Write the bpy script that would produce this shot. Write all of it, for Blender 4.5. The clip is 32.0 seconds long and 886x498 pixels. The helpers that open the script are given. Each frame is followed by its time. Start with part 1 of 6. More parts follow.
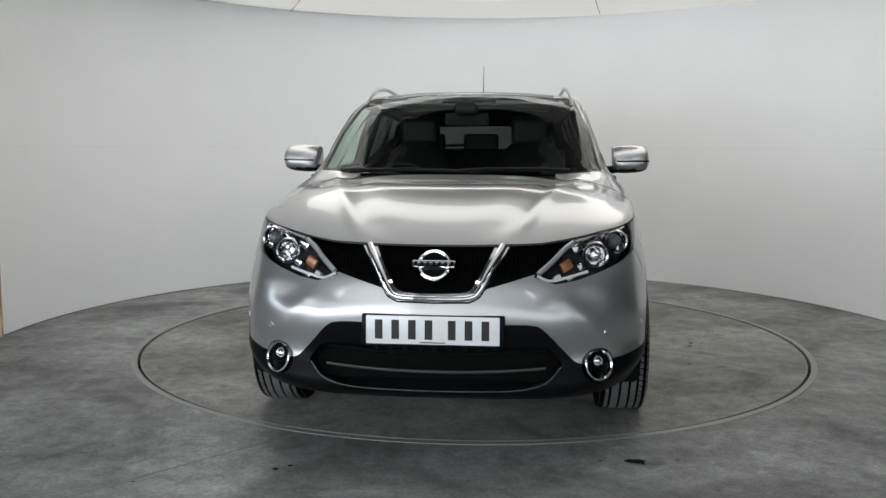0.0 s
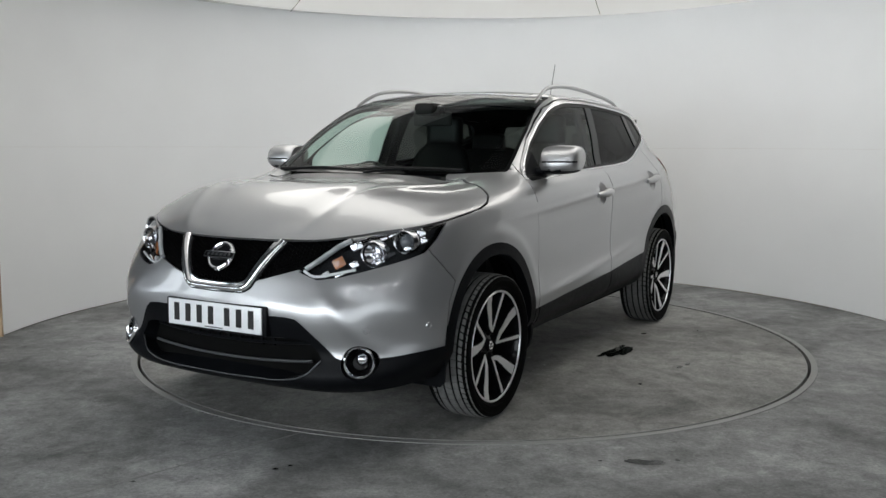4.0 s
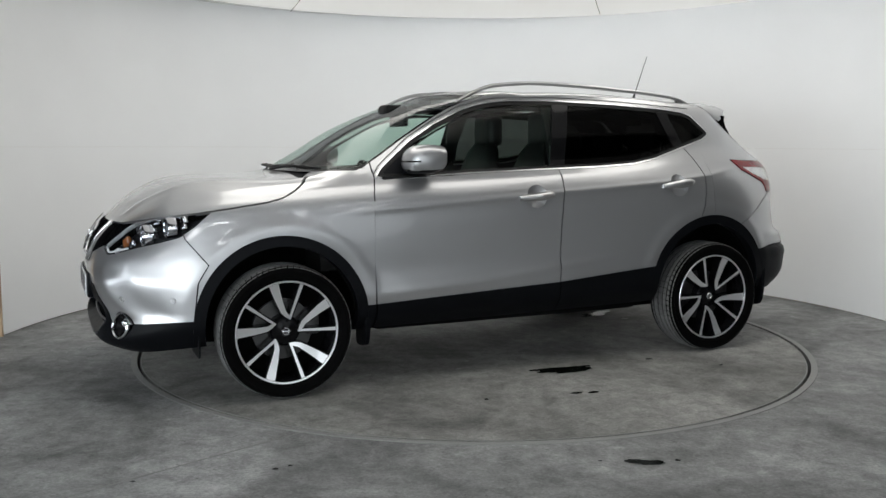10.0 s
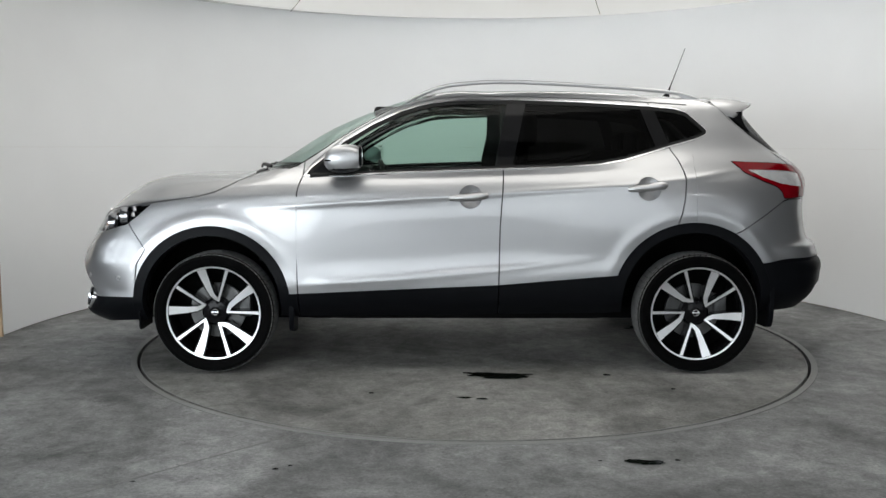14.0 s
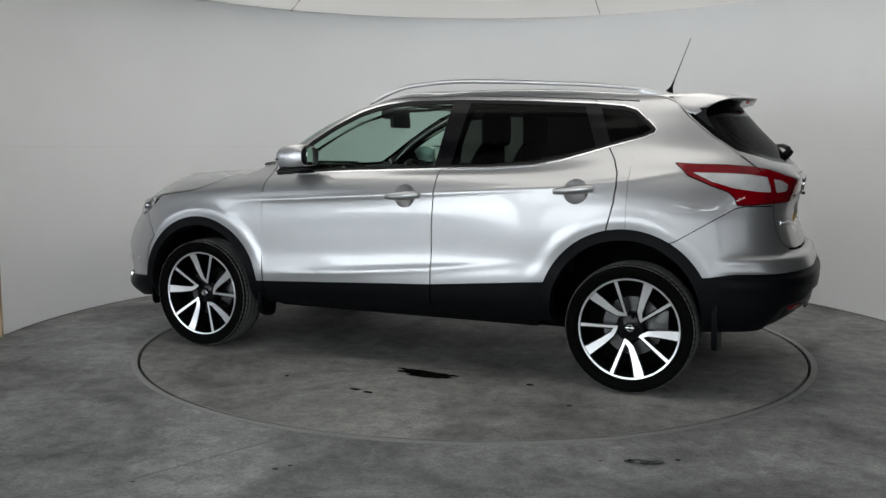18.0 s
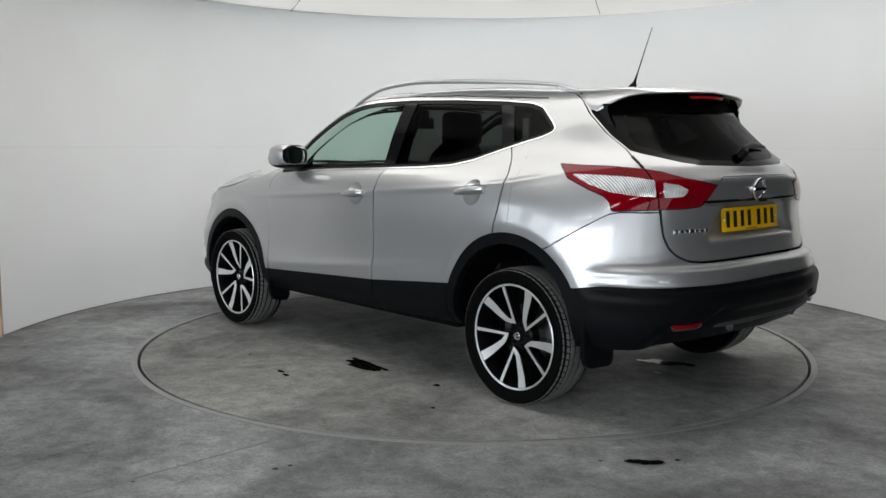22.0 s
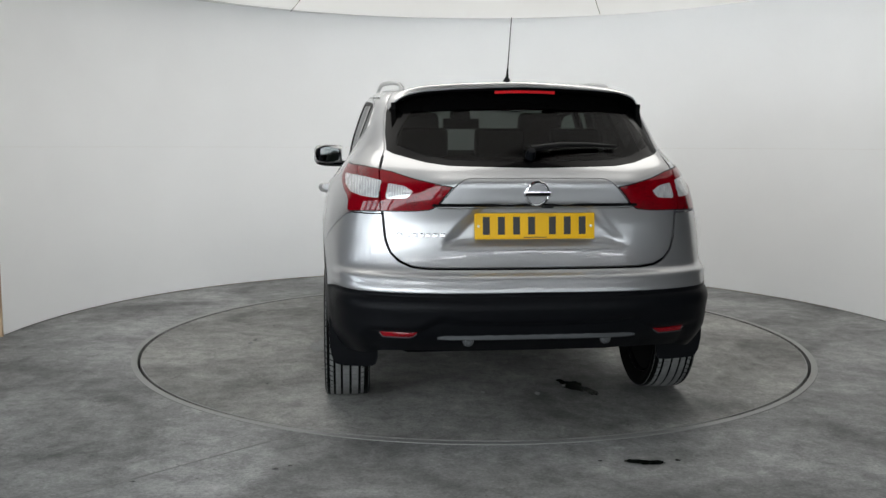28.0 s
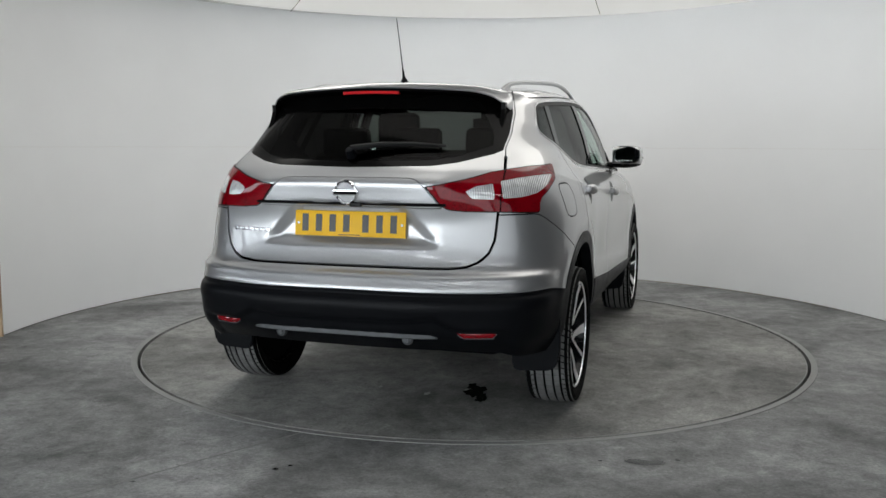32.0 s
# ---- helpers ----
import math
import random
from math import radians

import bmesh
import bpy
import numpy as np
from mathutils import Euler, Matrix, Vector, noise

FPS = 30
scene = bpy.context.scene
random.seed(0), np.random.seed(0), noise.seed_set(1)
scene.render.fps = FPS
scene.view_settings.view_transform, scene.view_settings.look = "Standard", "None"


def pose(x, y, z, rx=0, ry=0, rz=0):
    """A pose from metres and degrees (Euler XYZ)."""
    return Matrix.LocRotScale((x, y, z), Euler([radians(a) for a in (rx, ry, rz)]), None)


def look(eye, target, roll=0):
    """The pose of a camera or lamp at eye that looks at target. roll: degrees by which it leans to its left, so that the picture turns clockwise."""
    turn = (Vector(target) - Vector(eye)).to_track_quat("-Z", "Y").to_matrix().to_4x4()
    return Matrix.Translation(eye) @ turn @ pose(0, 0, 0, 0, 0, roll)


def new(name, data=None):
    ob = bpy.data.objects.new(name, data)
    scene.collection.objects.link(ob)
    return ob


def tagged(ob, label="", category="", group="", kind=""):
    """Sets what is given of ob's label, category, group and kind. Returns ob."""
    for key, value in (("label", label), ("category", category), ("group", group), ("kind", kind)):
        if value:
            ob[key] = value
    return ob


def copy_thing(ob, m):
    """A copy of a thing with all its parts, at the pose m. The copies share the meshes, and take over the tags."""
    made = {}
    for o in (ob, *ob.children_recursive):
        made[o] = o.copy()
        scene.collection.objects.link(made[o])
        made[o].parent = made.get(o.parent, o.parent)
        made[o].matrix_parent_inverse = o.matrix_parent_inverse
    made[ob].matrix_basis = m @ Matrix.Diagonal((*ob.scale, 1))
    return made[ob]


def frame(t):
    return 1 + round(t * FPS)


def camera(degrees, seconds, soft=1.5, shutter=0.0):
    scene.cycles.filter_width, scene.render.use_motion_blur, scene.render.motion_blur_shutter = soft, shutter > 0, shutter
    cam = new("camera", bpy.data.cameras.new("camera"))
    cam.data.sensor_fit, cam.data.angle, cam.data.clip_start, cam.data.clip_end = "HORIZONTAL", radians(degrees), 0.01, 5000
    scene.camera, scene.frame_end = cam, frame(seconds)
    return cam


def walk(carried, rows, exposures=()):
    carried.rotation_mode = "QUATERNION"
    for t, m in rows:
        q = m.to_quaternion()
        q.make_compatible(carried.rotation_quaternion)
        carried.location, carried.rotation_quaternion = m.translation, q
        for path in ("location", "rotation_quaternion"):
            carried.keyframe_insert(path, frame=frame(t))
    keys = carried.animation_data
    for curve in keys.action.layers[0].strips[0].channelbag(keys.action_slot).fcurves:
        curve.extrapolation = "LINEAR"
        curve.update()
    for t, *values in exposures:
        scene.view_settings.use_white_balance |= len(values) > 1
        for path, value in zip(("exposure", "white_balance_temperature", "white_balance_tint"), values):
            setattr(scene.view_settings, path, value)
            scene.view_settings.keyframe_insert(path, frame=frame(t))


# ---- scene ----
# ---- camera and its stand ----
CLIP = 32.0
cam = camera(52.78, CLIP, soft=1.5)
EYE = Vector((0.0, -5.706, 1.2426))
PAN, TILT, ROLL = -0.0315, -0.1149, -0.0029
AHEAD = Vector((math.sin(PAN) * math.cos(TILT), math.cos(PAN) * math.cos(TILT), math.sin(TILT)))
BASE_EXPOSURE = 0.32
STAND = look(EYE, EYE + AHEAD, math.degrees(-ROLL))
walk(cam, [(0.0, STAND), (CLIP, STAND)], exposures=[(t, BASE_EXPOSURE + d) for t, d in (
    (0.0, -0.09), (1.0, -0.10), (2.0, -0.2), (3.0, -0.15), (6.0, 0.0), (7.0, 0.15), (8.0, 0.05), (14.0, 0.05), (16.8, -0.4), (19.0, -0.4),
    (20.0, -0.15), (21.0, 0.05), (24.0, 0.0), (30.0, 0.1), (31.0, 0.1), (CLIP, -0.1))])

# turntable: one turn a minute, clockwise from above
AXIS_X, AXIS_Y = -0.1143, -0.0048      # the turntable's axis in the car's own space
DISC_R, WALL_R, CEIL_H = 2.035, 3.05, 2.46
BASE_Z = 0.0


def heading(t):
    return 266.25 - 6.0 * t


def turntable_pose(t):
    return pose(0, 0, 0, 0, 0, heading(t))


def car_pose(t):
    return turntable_pose(t) @ pose(-AXIS_X, -AXIS_Y, 0)


# ---- world ----
world = bpy.data.worlds.new("world")
scene.world = world
world.use_nodes = True
world.node_tree.nodes["Background"].inputs["Color"].default_value = (0.55, 0.6, 0.66, 1)
world.node_tree.nodes["Background"].inputs["Strength"].default_value = 0.15

# strengths of the place's lamps
CEILING_GLOW = 1.85
OUTER_GLOW = 0.28
RING_IN, RING_OUT = 1.20, 1.90
TUBE_GLOW = 9.5
BAY_GLOW = (6.6, 4.4, 1.5, 0.9)


# ---- materials ----
def material(name, color, rough=0.5, metal=0.0, coat=0.0, coat_rough=0.03, spread=0.0, scale=8.0, bump=0.0, bump_scale=60.0,
             rough_spread=0.0, transmission=0.0, ior=1.45, emit=None, strength=0.0, detail=6.0, spec=.5):
    """A Principled material with two scales of variation in colour and roughness, and a fine relief."""
    m = bpy.data.materials.new(name)
    m.use_nodes = True
    n, l = m.node_tree.nodes, m.node_tree.links
    b = n["Principled BSDF"]
    b.inputs["Base Color"].default_value = (*color, 1)
    b.inputs["Roughness"].default_value = rough
    b.inputs["Metallic"].default_value = metal
    b.inputs["IOR"].default_value = ior
    b.inputs["Specular IOR Level"].default_value = spec
    b.inputs["Coat Weight"].default_value = coat
    b.inputs["Coat Roughness"].default_value = coat_rough
    b.inputs["Transmission Weight"].default_value = transmission
    if emit:
        b.inputs["Emission Color"].default_value = (*emit, 1)
        b.inputs["Emission Strength"].default_value = strength
    place = n.new("ShaderNodeTexCoord")
    if spread or rough_spread:
        big, small = n.new("ShaderNodeTexNoise"), n.new("ShaderNodeTexNoise")
        big.inputs["Scale"].default_value, big.inputs["Detail"].default_value = scale * 0.15, detail
        small.inputs["Scale"].default_value, small.inputs["Detail"].default_value = scale, detail
        mix = n.new("ShaderNodeMath")
        mix.operation = "ADD"
        for tex, slot in ((big, 0), (small, 1)):
            l.new(place.outputs["Object"], tex.inputs["Vector"])
            l.new(tex.outputs["Fac"], mix.inputs[slot])
        if spread:
            ramp = n.new("ShaderNodeMapRange")
            ramp.inputs["From Min"].default_value, ramp.inputs["From Max"].default_value = 0.7, 1.3
            ramp.inputs["To Min"].default_value, ramp.inputs["To Max"].default_value = 1 - spread, 1 + spread
            l.new(mix.outputs[0], ramp.inputs["Value"])
            tint = n.new("ShaderNodeVectorMath")
            tint.operation = "SCALE"
            tint.inputs[0].default_value = color
            l.new(ramp.outputs[0], tint.inputs["Scale"])
            l.new(tint.outputs["Vector"], b.inputs["Base Color"])
        if rough_spread:
            rr = n.new("ShaderNodeMapRange")
            rr.inputs["From Min"].default_value, rr.inputs["From Max"].default_value = 0.7, 1.3
            rr.inputs["To Min"].default_value, rr.inputs["To Max"].default_value = rough - rough_spread, rough + rough_spread
            l.new(mix.outputs[0], rr.inputs["Value"])
            l.new(rr.outputs[0], b.inputs["Roughness"])
    if bump:
        grain, relief = n.new("ShaderNodeTexNoise"), n.new("ShaderNodeBump")
        grain.inputs["Scale"].default_value, grain.inputs["Detail"].default_value = bump_scale, 4
        relief.inputs["Strength"].default_value, relief.inputs["Distance"].default_value = bump, 0.002
        l.new(place.outputs["Object"], grain.inputs["Vector"])
        l.new(grain.outputs["Fac"], relief.inputs["Height"])
        l.new(relief.outputs["Normal"], b.inputs["Normal"])
    return m


def glass(name, tint, rough=0.0, edge_gain=0.85, face_gain=0.04, steep=4.0):
    """Thin automotive glass: a tinted see-through sheet under a clear reflection."""
    m = bpy.data.materials.new(name)
    m.use_nodes = True
    n, l = m.node_tree.nodes, m.node_tree.links
    n.remove(n["Principled BSDF"])
    clear, shine, mix = n.new("ShaderNodeBsdfTransparent"), n.new("ShaderNodeBsdfGlossy"), n.new("ShaderNodeMixShader")
    clear.inputs["Color"].default_value = (*tint, 1)
    shine.inputs["Roughness"].default_value = rough
    # gloss that grows towards the edge of view, alike from both sides of the sheet
    edge, power, gain = n.new("ShaderNodeLayerWeight"), n.new("ShaderNodeMath"), n.new("ShaderNodeMath")
    edge.inputs["Blend"].default_value = 0.5
    power.operation, power.inputs[1].default_value = "POWER", steep
    gain.operation, gain.inputs[1].default_value, gain.inputs[2].default_value = "MULTIPLY_ADD", edge_gain, face_gain
    l.new(edge.outputs["Facing"], power.inputs[0])
    l.new(power.outputs[0], gain.inputs[0])
    l.new(gain.outputs[0], mix.inputs["Fac"])
    l.new(clear.outputs[0], mix.inputs[1])
    l.new(shine.outputs[0], mix.inputs[2])
    l.new(mix.outputs[0], n["Material Output"].inputs["Surface"])
    return m


def concrete(name, base):
    """Power-floated concrete: broad clouds, fine mottling, pale scuffs and small dark spots, half-glossy."""
    m = bpy.data.materials.new(name)
    m.use_nodes = True
    n, l = m.node_tree.nodes, m.node_tree.links
    b = n["Principled BSDF"]
    place = n.new("ShaderNodeTexCoord")

    def tex(scale, detail, rough, warp=0.0):
        t = n.new("ShaderNodeTexNoise")
        t.inputs["Scale"].default_value, t.inputs["Detail"].default_value = scale, detail
        t.inputs["Roughness"].default_value, t.inputs["Distortion"].default_value = rough, warp
        l.new(place.outputs["Object"], t.inputs["Vector"])
        return t.outputs["Fac"]

    def ramp(src, a, c, lo, hi):
        r = n.new("ShaderNodeMapRange")
        for k, v in zip(("From Min", "From Max", "To Min", "To Max"), (a, c, lo, hi)):
            r.inputs[k].default_value = v
        l.new(src, r.inputs["Value"])
        return r.outputs[0]

    def times(a, c):
        r = n.new("ShaderNodeMath")
        r.operation = "MULTIPLY"
        l.new(a, r.inputs[0]), l.new(c, r.inputs[1])
        return r.outputs[0]

    clouds = ramp(tex(1.1, 8, 0.6, 0.6), 0.34, 0.66, 0.50, 1.5)
    mottle = ramp(tex(9, 14, 0.80, 0.3), 0.32, 0.68, 0.55, 1.45)
    scuffs = ramp(tex(3.7, 12, 0.75, 1.5), 0.58, 0.72, 1.0, 1.45)
    grime = ramp(tex(2.3, 10, 0.7, 0.9), 0.30, 0.43, 0.62, 1.0)
    scratches = ramp(tex(6.5, 15, 0.85, 3.0), 0.62, 0.70, 1.0, 1.5)
    pits = ramp(tex(26, 4, 0.6), 0.27, 0.35, 0.5, 1.0)
    grain = ramp(tex(70, 5, 0.7, 0.4), 0.30, 0.70, 0.72, 1.28)
    value = times(times(times(clouds, mottle), times(scuffs, grime)), times(times(scratches, grain), pits))
    tint = n.new("ShaderNodeVectorMath")
    tint.operation = "SCALE"
    tint.inputs[0].default_value = base
    l.new(value, tint.inputs["Scale"])
    l.new(tint.outputs["Vector"], b.inputs["Base Color"])
    l.new(ramp(tex(5, 6, 0.6), 0.3, 0.7, 0.48, 0.70), b.inputs["Roughness"])
    b.inputs["Specular IOR Level"].default_value = 0.3
    relief = n.new("ShaderNodeBump")
    relief.inputs["Strength"].default_value, relief.inputs["Distance"].default_value = 0.15, 0.002
    l.new(tex(45, 6, 0.6), relief.inputs["Height"])
    l.new(relief.outputs["Normal"], b.inputs["Normal"])
    return m


def paint_silver(name):
    """Metallic silver lacquer: aluminium flake under a clear coat."""
    m = material(name, (0.44, 0.44, 0.445), rough=0.37, metal=0.80, coat=1.0, coat_rough=0.015, spread=0.02, scale=3)
    n, l = m.node_tree.nodes, m.node_tree.links
    flake, relief, place = n.new("ShaderNodeTexNoise"), n.new("ShaderNodeBump"), n.new("ShaderNodeTexCoord")
    flake.inputs["Scale"].default_value, flake.inputs["Detail"].default_value = 900, 1
    relief.inputs["Strength"].default_value, relief.inputs["Distance"].default_value = 0.06, 0.001
    l.new(place.outputs["Object"], flake.inputs["Vector"])
    l.new(flake.outputs["Fac"], relief.inputs["Height"])
    l.new(relief.outputs["Normal"], n["Principled BSDF"].inputs["Normal"])
    return m


def ribbed_lens(name):
    """A clear lamp section over a bright reflector, with fine upright ribs whose glints are put into the colour."""
    m = material(name, (0.5, 0.5, 0.51), rough=0.16, metal=0.35, coat=0.8)
    n, l = m.node_tree.nodes, m.node_tree.links
    b, place = n["Principled BSDF"], n.new("ShaderNodeTexCoord")
    wave, cloud, mul, ramp, relief = n.new("ShaderNodeTexWave"), n.new("ShaderNodeTexNoise"), n.new("ShaderNodeMath"), n.new("ShaderNodeMapRange"), n.new("ShaderNodeBump")
    wave.bands_direction = "Y"
    wave.inputs["Scale"].default_value, wave.inputs["Distortion"].default_value = 48, 2.0
    cloud.inputs["Scale"].default_value = 30
    mul.operation = "MULTIPLY"
    l.new(place.outputs["Object"], wave.inputs["Vector"]), l.new(place.outputs["Object"], cloud.inputs["Vector"])
    l.new(wave.outputs["Fac"], mul.inputs[0]), l.new(cloud.outputs["Fac"], mul.inputs[1])
    # bright glints and dark hollows between the ribs, set as base colour
    ramp.inputs["From Max"].default_value, ramp.inputs["To Min"].default_value, ramp.inputs["To Max"].default_value = 0.5, 0.36, 1.0
    l.new(mul.outputs[0], ramp.inputs["Value"]), l.new(ramp.outputs[0], b.inputs["Base Color"])
    relief.inputs["Strength"].default_value, relief.inputs["Distance"].default_value = 0.18, 0.003
    l.new(wave.outputs["Fac"], relief.inputs["Height"]), l.new(relief.outputs["Normal"], b.inputs["Normal"])
    return m


def prism_lens(name):
    """Deep red lamp plastic with fine prisms behind a glossy face; their highlights and darks are in the colour."""
    m = material(name, (0.3, 0.0, 0.004), rough=0.06, coat=0.5, coat_rough=.015, spec=.2)
    n, l = m.node_tree.nodes, m.node_tree.links
    b, place = n["Principled BSDF"], n.new("ShaderNodeTexCoord")
    cells, cloud, mul, ramp = n.new("ShaderNodeTexVoronoi"), n.new("ShaderNodeTexNoise"), n.new("ShaderNodeMath"), n.new("ShaderNodeValToRGB")
    cells.inputs["Scale"].default_value, cloud.inputs["Scale"].default_value, cloud.inputs["Detail"].default_value = 190, 10, 3
    mul.operation = "ADD"
    l.new(place.outputs["Object"], cells.inputs["Vector"]), l.new(place.outputs["Object"], cloud.inputs["Vector"])
    l.new(cells.outputs["Distance"], mul.inputs[0]), l.new(cloud.outputs["Fac"], mul.inputs[1])
    # highlights and dark hollows of the prisms, coloured into the red
    ramp.color_ramp.elements[0].position, ramp.color_ramp.elements[0].color = 0.45, (0.030, 0.0002, 0.0010, 1)
    ramp.color_ramp.elements[1].position, ramp.color_ramp.elements[1].color = 1.0, (0.20, 0.0006, 0.005, 1)
    l.new(mul.outputs[0], ramp.inputs["Fac"]), l.new(ramp.outputs["Color"], b.inputs["Base Color"])
    return m


FLOOR_M = concrete("concrete_floor", (0.228, 0.229, 0.226))
DISC_M = concrete("concrete_disc", (0.250, 0.247, 0.234))
WALL_M = material("wall_paint", (0.89, 0.89, 0.885), rough=0.7, spread=0.02, scale=2.0, bump=0.12, bump_scale=35, rough_spread=0.08)
SHED_M = material("shed_wall", (0.07, 0.072, 0.075), rough=0.8, spread=0.1, scale=2.0, bump=0.1, bump_scale=20)
CEIL_M = material("ceiling_paint", (0.78, 0.78, 0.77), rough=0.8, spread=0.015, scale=2.0, bump=0.08, bump_scale=30)
TIMBER_M = material("bare_board", (0.42, 0.29, 0.18), rough=0.75, spread=0.15, scale=12.0, bump=0.2, bump_scale=60)
STEEL_M = material("worn_steel", (0.30, 0.30, 0.29), rough=0.5, metal=0.3, spread=0.15, scale=14.0, rough_spread=0.12)
DARK_M = material("shadow_gap", (0.012, 0.012, 0.012), rough=0.9, spread=0.2, scale=10)
WET_M = material("oily_wet_patch", (0.007, 0.009, 0.007), rough=0.12, spec=.4, spread=0.6, scale=40, rough_spread=0.05)
GLOW_M = material("lamp_diffuser", (0.9, 0.9, 0.9), rough=0.6, emit=(1.0, 0.975, 0.925), strength=CEILING_GLOW)
SOFT_GLOW_M = material("dim_diffuser", (0.75, 0.75, 0.74), rough=0.7, emit=(1.0, 0.98, 0.94), strength=OUTER_GLOW)
TUBE_M = material("lamp_tube", (0.9, 0.9, 0.9), rough=0.6, emit=(0.95, 0.98, 1.0), strength=TUBE_GLOW)
DAY_MS = [material("daylight_pane", (0.9, 0.9, 0.9), rough=0.6, emit=(0.88, 0.95, 1.0), strength=g) for g in BAY_GLOW]
# glow of the added left-hand fill windows
SIDE_FILL_M = material("side_fill_pane", (0.9, 0.9, 0.9), rough=0.6, emit=(0.85, 0.93, 1.0), strength=3.6)
LAMP_CASE_M = material("lamp_case", (0.7, 0.7, 0.7), rough=0.5, spread=0.04, scale=10)
PAINT_M = paint_silver("silver_lacquer")
BLACK_M = material("black_textured_plastic", (0.0042, 0.0046, 0.0057), rough=0.38, spec=.085, spread=0.12, scale=20, bump=0.12, bump_scale=420, rough_spread=0.05)
GLOSS_M = material("gloss_black", (0.005, 0.005, 0.0055), rough=0.12, coat=0.08, spec=.14, spread=0.1, scale=10)
VOID_M = material("black_void", (0.004, 0.004, 0.004), rough=0.9, spec=.05, spread=0.2, scale=10)
TRIM_CHROME_M = material("window_trim_chrome", (0.66, 0.66, 0.67), rough=0.24, metal=1.0, spread=0.03, scale=30)
CHROME_M = material("chrome", (0.82, 0.82, 0.83), rough=0.08, metal=1.0, spread=0.02, scale=30)
SATIN_M = material("satin_metal", (0.62, 0.62, 0.63), rough=0.28, metal=1.0, spread=0.04, scale=30)
ALLOY_M = material("machined_alloy", (0.88, 0.88, 0.89), rough=0.28, metal=0.8, spread=0.04, scale=40, coat=0.5)
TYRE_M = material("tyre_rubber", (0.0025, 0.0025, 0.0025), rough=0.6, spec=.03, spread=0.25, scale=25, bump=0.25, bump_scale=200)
RUBBER_M = material("seal_rubber", (0.006, 0.006, 0.006), rough=0.5, spec=.25, spread=0.15, scale=25)
DISC_BRAKE_M = material("brake_steel", (0.11, 0.11, 0.11), rough=0.35, metal=1.0, spread=0.12, scale=30)
SEAT_M = material("black_leather", (0.007, 0.007, 0.007), rough=0.45, spec=.25, spread=0.2, scale=25, bump=0.2, bump_scale=120)
TRIM_M = material("dark_trim", (0.009, 0.009, 0.009), rough=0.6, spec=.2, spread=0.15, scale=25, bump=0.1, bump_scale=200)
LINING_M = material("grey_headlining", (0.16, 0.16, 0.155), rough=0.9, spread=0.06, scale=25, bump=0.1, bump_scale=300)
WS_M = glass("windscreen_glass", (0.70, 0.80, 0.76), edge_gain=0.42, face_gain=0.016)
FRONT_GLASS_M = glass("green_tinted_glass", (0.62, 0.76, 0.70), face_gain=0.012, steep=5.0)
REAR_GLASS_M = glass("dark_rear_glass", (0.075, 0.078, 0.075), edge_gain=0.4, face_gain=0.006, steep=6.0)
PRIVACY_M = glass("privacy_glass", (0.060, 0.062, 0.060), edge_gain=0.6, face_gain=0.007, steep=6.0)
LENS_M = glass("clear_lens", (0.93, 0.94, 0.95))
RED_M = prism_lens("red_lens")
AMBER_M = material("amber_lens", (0.32, 0.11, 0.035), rough=0.15, coat=1.0, spread=0.1, scale=30)
WHITE_LENS_M = ribbed_lens("ribbed_clear_lens")
REFLECTOR_M = material("lamp_reflector", (0.62, 0.62, 0.64), rough=0.10, metal=1.0, spread=0.05, scale=40)
PLATE_W_M = material("white_plate", (0.78, 0.79, 0.80), rough=0.25, coat=0.5, spread=0.02, scale=30)
PLATE_Y_M = material("yellow_plate", (0.74, 0.42, 0.004), rough=0.4, spec=.3, spread=0.02, scale=30)
INK_M = material("black_ink", (0.012, 0.012, 0.012), rough=0.35, spread=0.1, scale=30)
MIRROR_M = material("mirror_glass", (0.75, 0.78, 0.77), rough=0.01, metal=1.0, spread=0.01, scale=3)


# ---- mesh helpers ----
def smooth(me, angle=35):
    me.shade_smooth()
    me.set_sharp_from_angle(angle=radians(angle))
    return me


def part(name, bm, mat, parent=None, label="", angle=35):
    """Links a bmesh as one mesh object under a thing or a part."""
    me = bpy.data.meshes.new(name)
    bmesh.ops.recalc_face_normals(bm, faces=bm.faces)
    bm.to_mesh(me)
    bm.free()
    me.materials.append(mat)
    smooth(me, angle)
    ob = new(name, me)
    if parent is not None:
        ob.parent = parent
    if label:
        ob["label"] = label
    return ob


def bm_box(sx, sy, sz, at=(0, 0, 0), bevel=0.0, segments=2, turn=None):
    bm = bmesh.new()
    bmesh.ops.create_cube(bm, size=1)
    bmesh.ops.scale(bm, vec=(sx, sy, sz), verts=bm.verts)
    if bevel:
        bmesh.ops.bevel(bm, geom=bm.edges[:], offset=bevel, segments=segments, affect="EDGES", profile=0.6)
    if turn is not None:
        bmesh.ops.transform(bm, matrix=turn, verts=bm.verts)
    bmesh.ops.translate(bm, vec=at, verts=bm.verts)
    return bm


def bm_lathe(profile, steps=48, axis="Y", close=False):
    """Turns a profile of (radius, along) round an axis."""
    bm = bmesh.new()
    rings = []
    for i in range(steps):
        a = 2 * math.pi * i / steps
        c, s = math.cos(a), math.sin(a)
        rings.append([bm.verts.new({"Y": (r * c, h, r * s), "Z": (r * c, r * s, h), "X": (h, r * c, r * s)}[axis]) for r, h in profile])
    for i in range(steps):
        a, b = rings[i], rings[(i + 1) % steps]
        for k in range(len(profile) - (0 if close else 1)):
            q = (k + 1) % len(profile)
            bm.faces.new((a[k], a[q], b[q], b[k]))
    bmesh.ops.remove_doubles(bm, verts=bm.verts, dist=1e-5)
    return bm


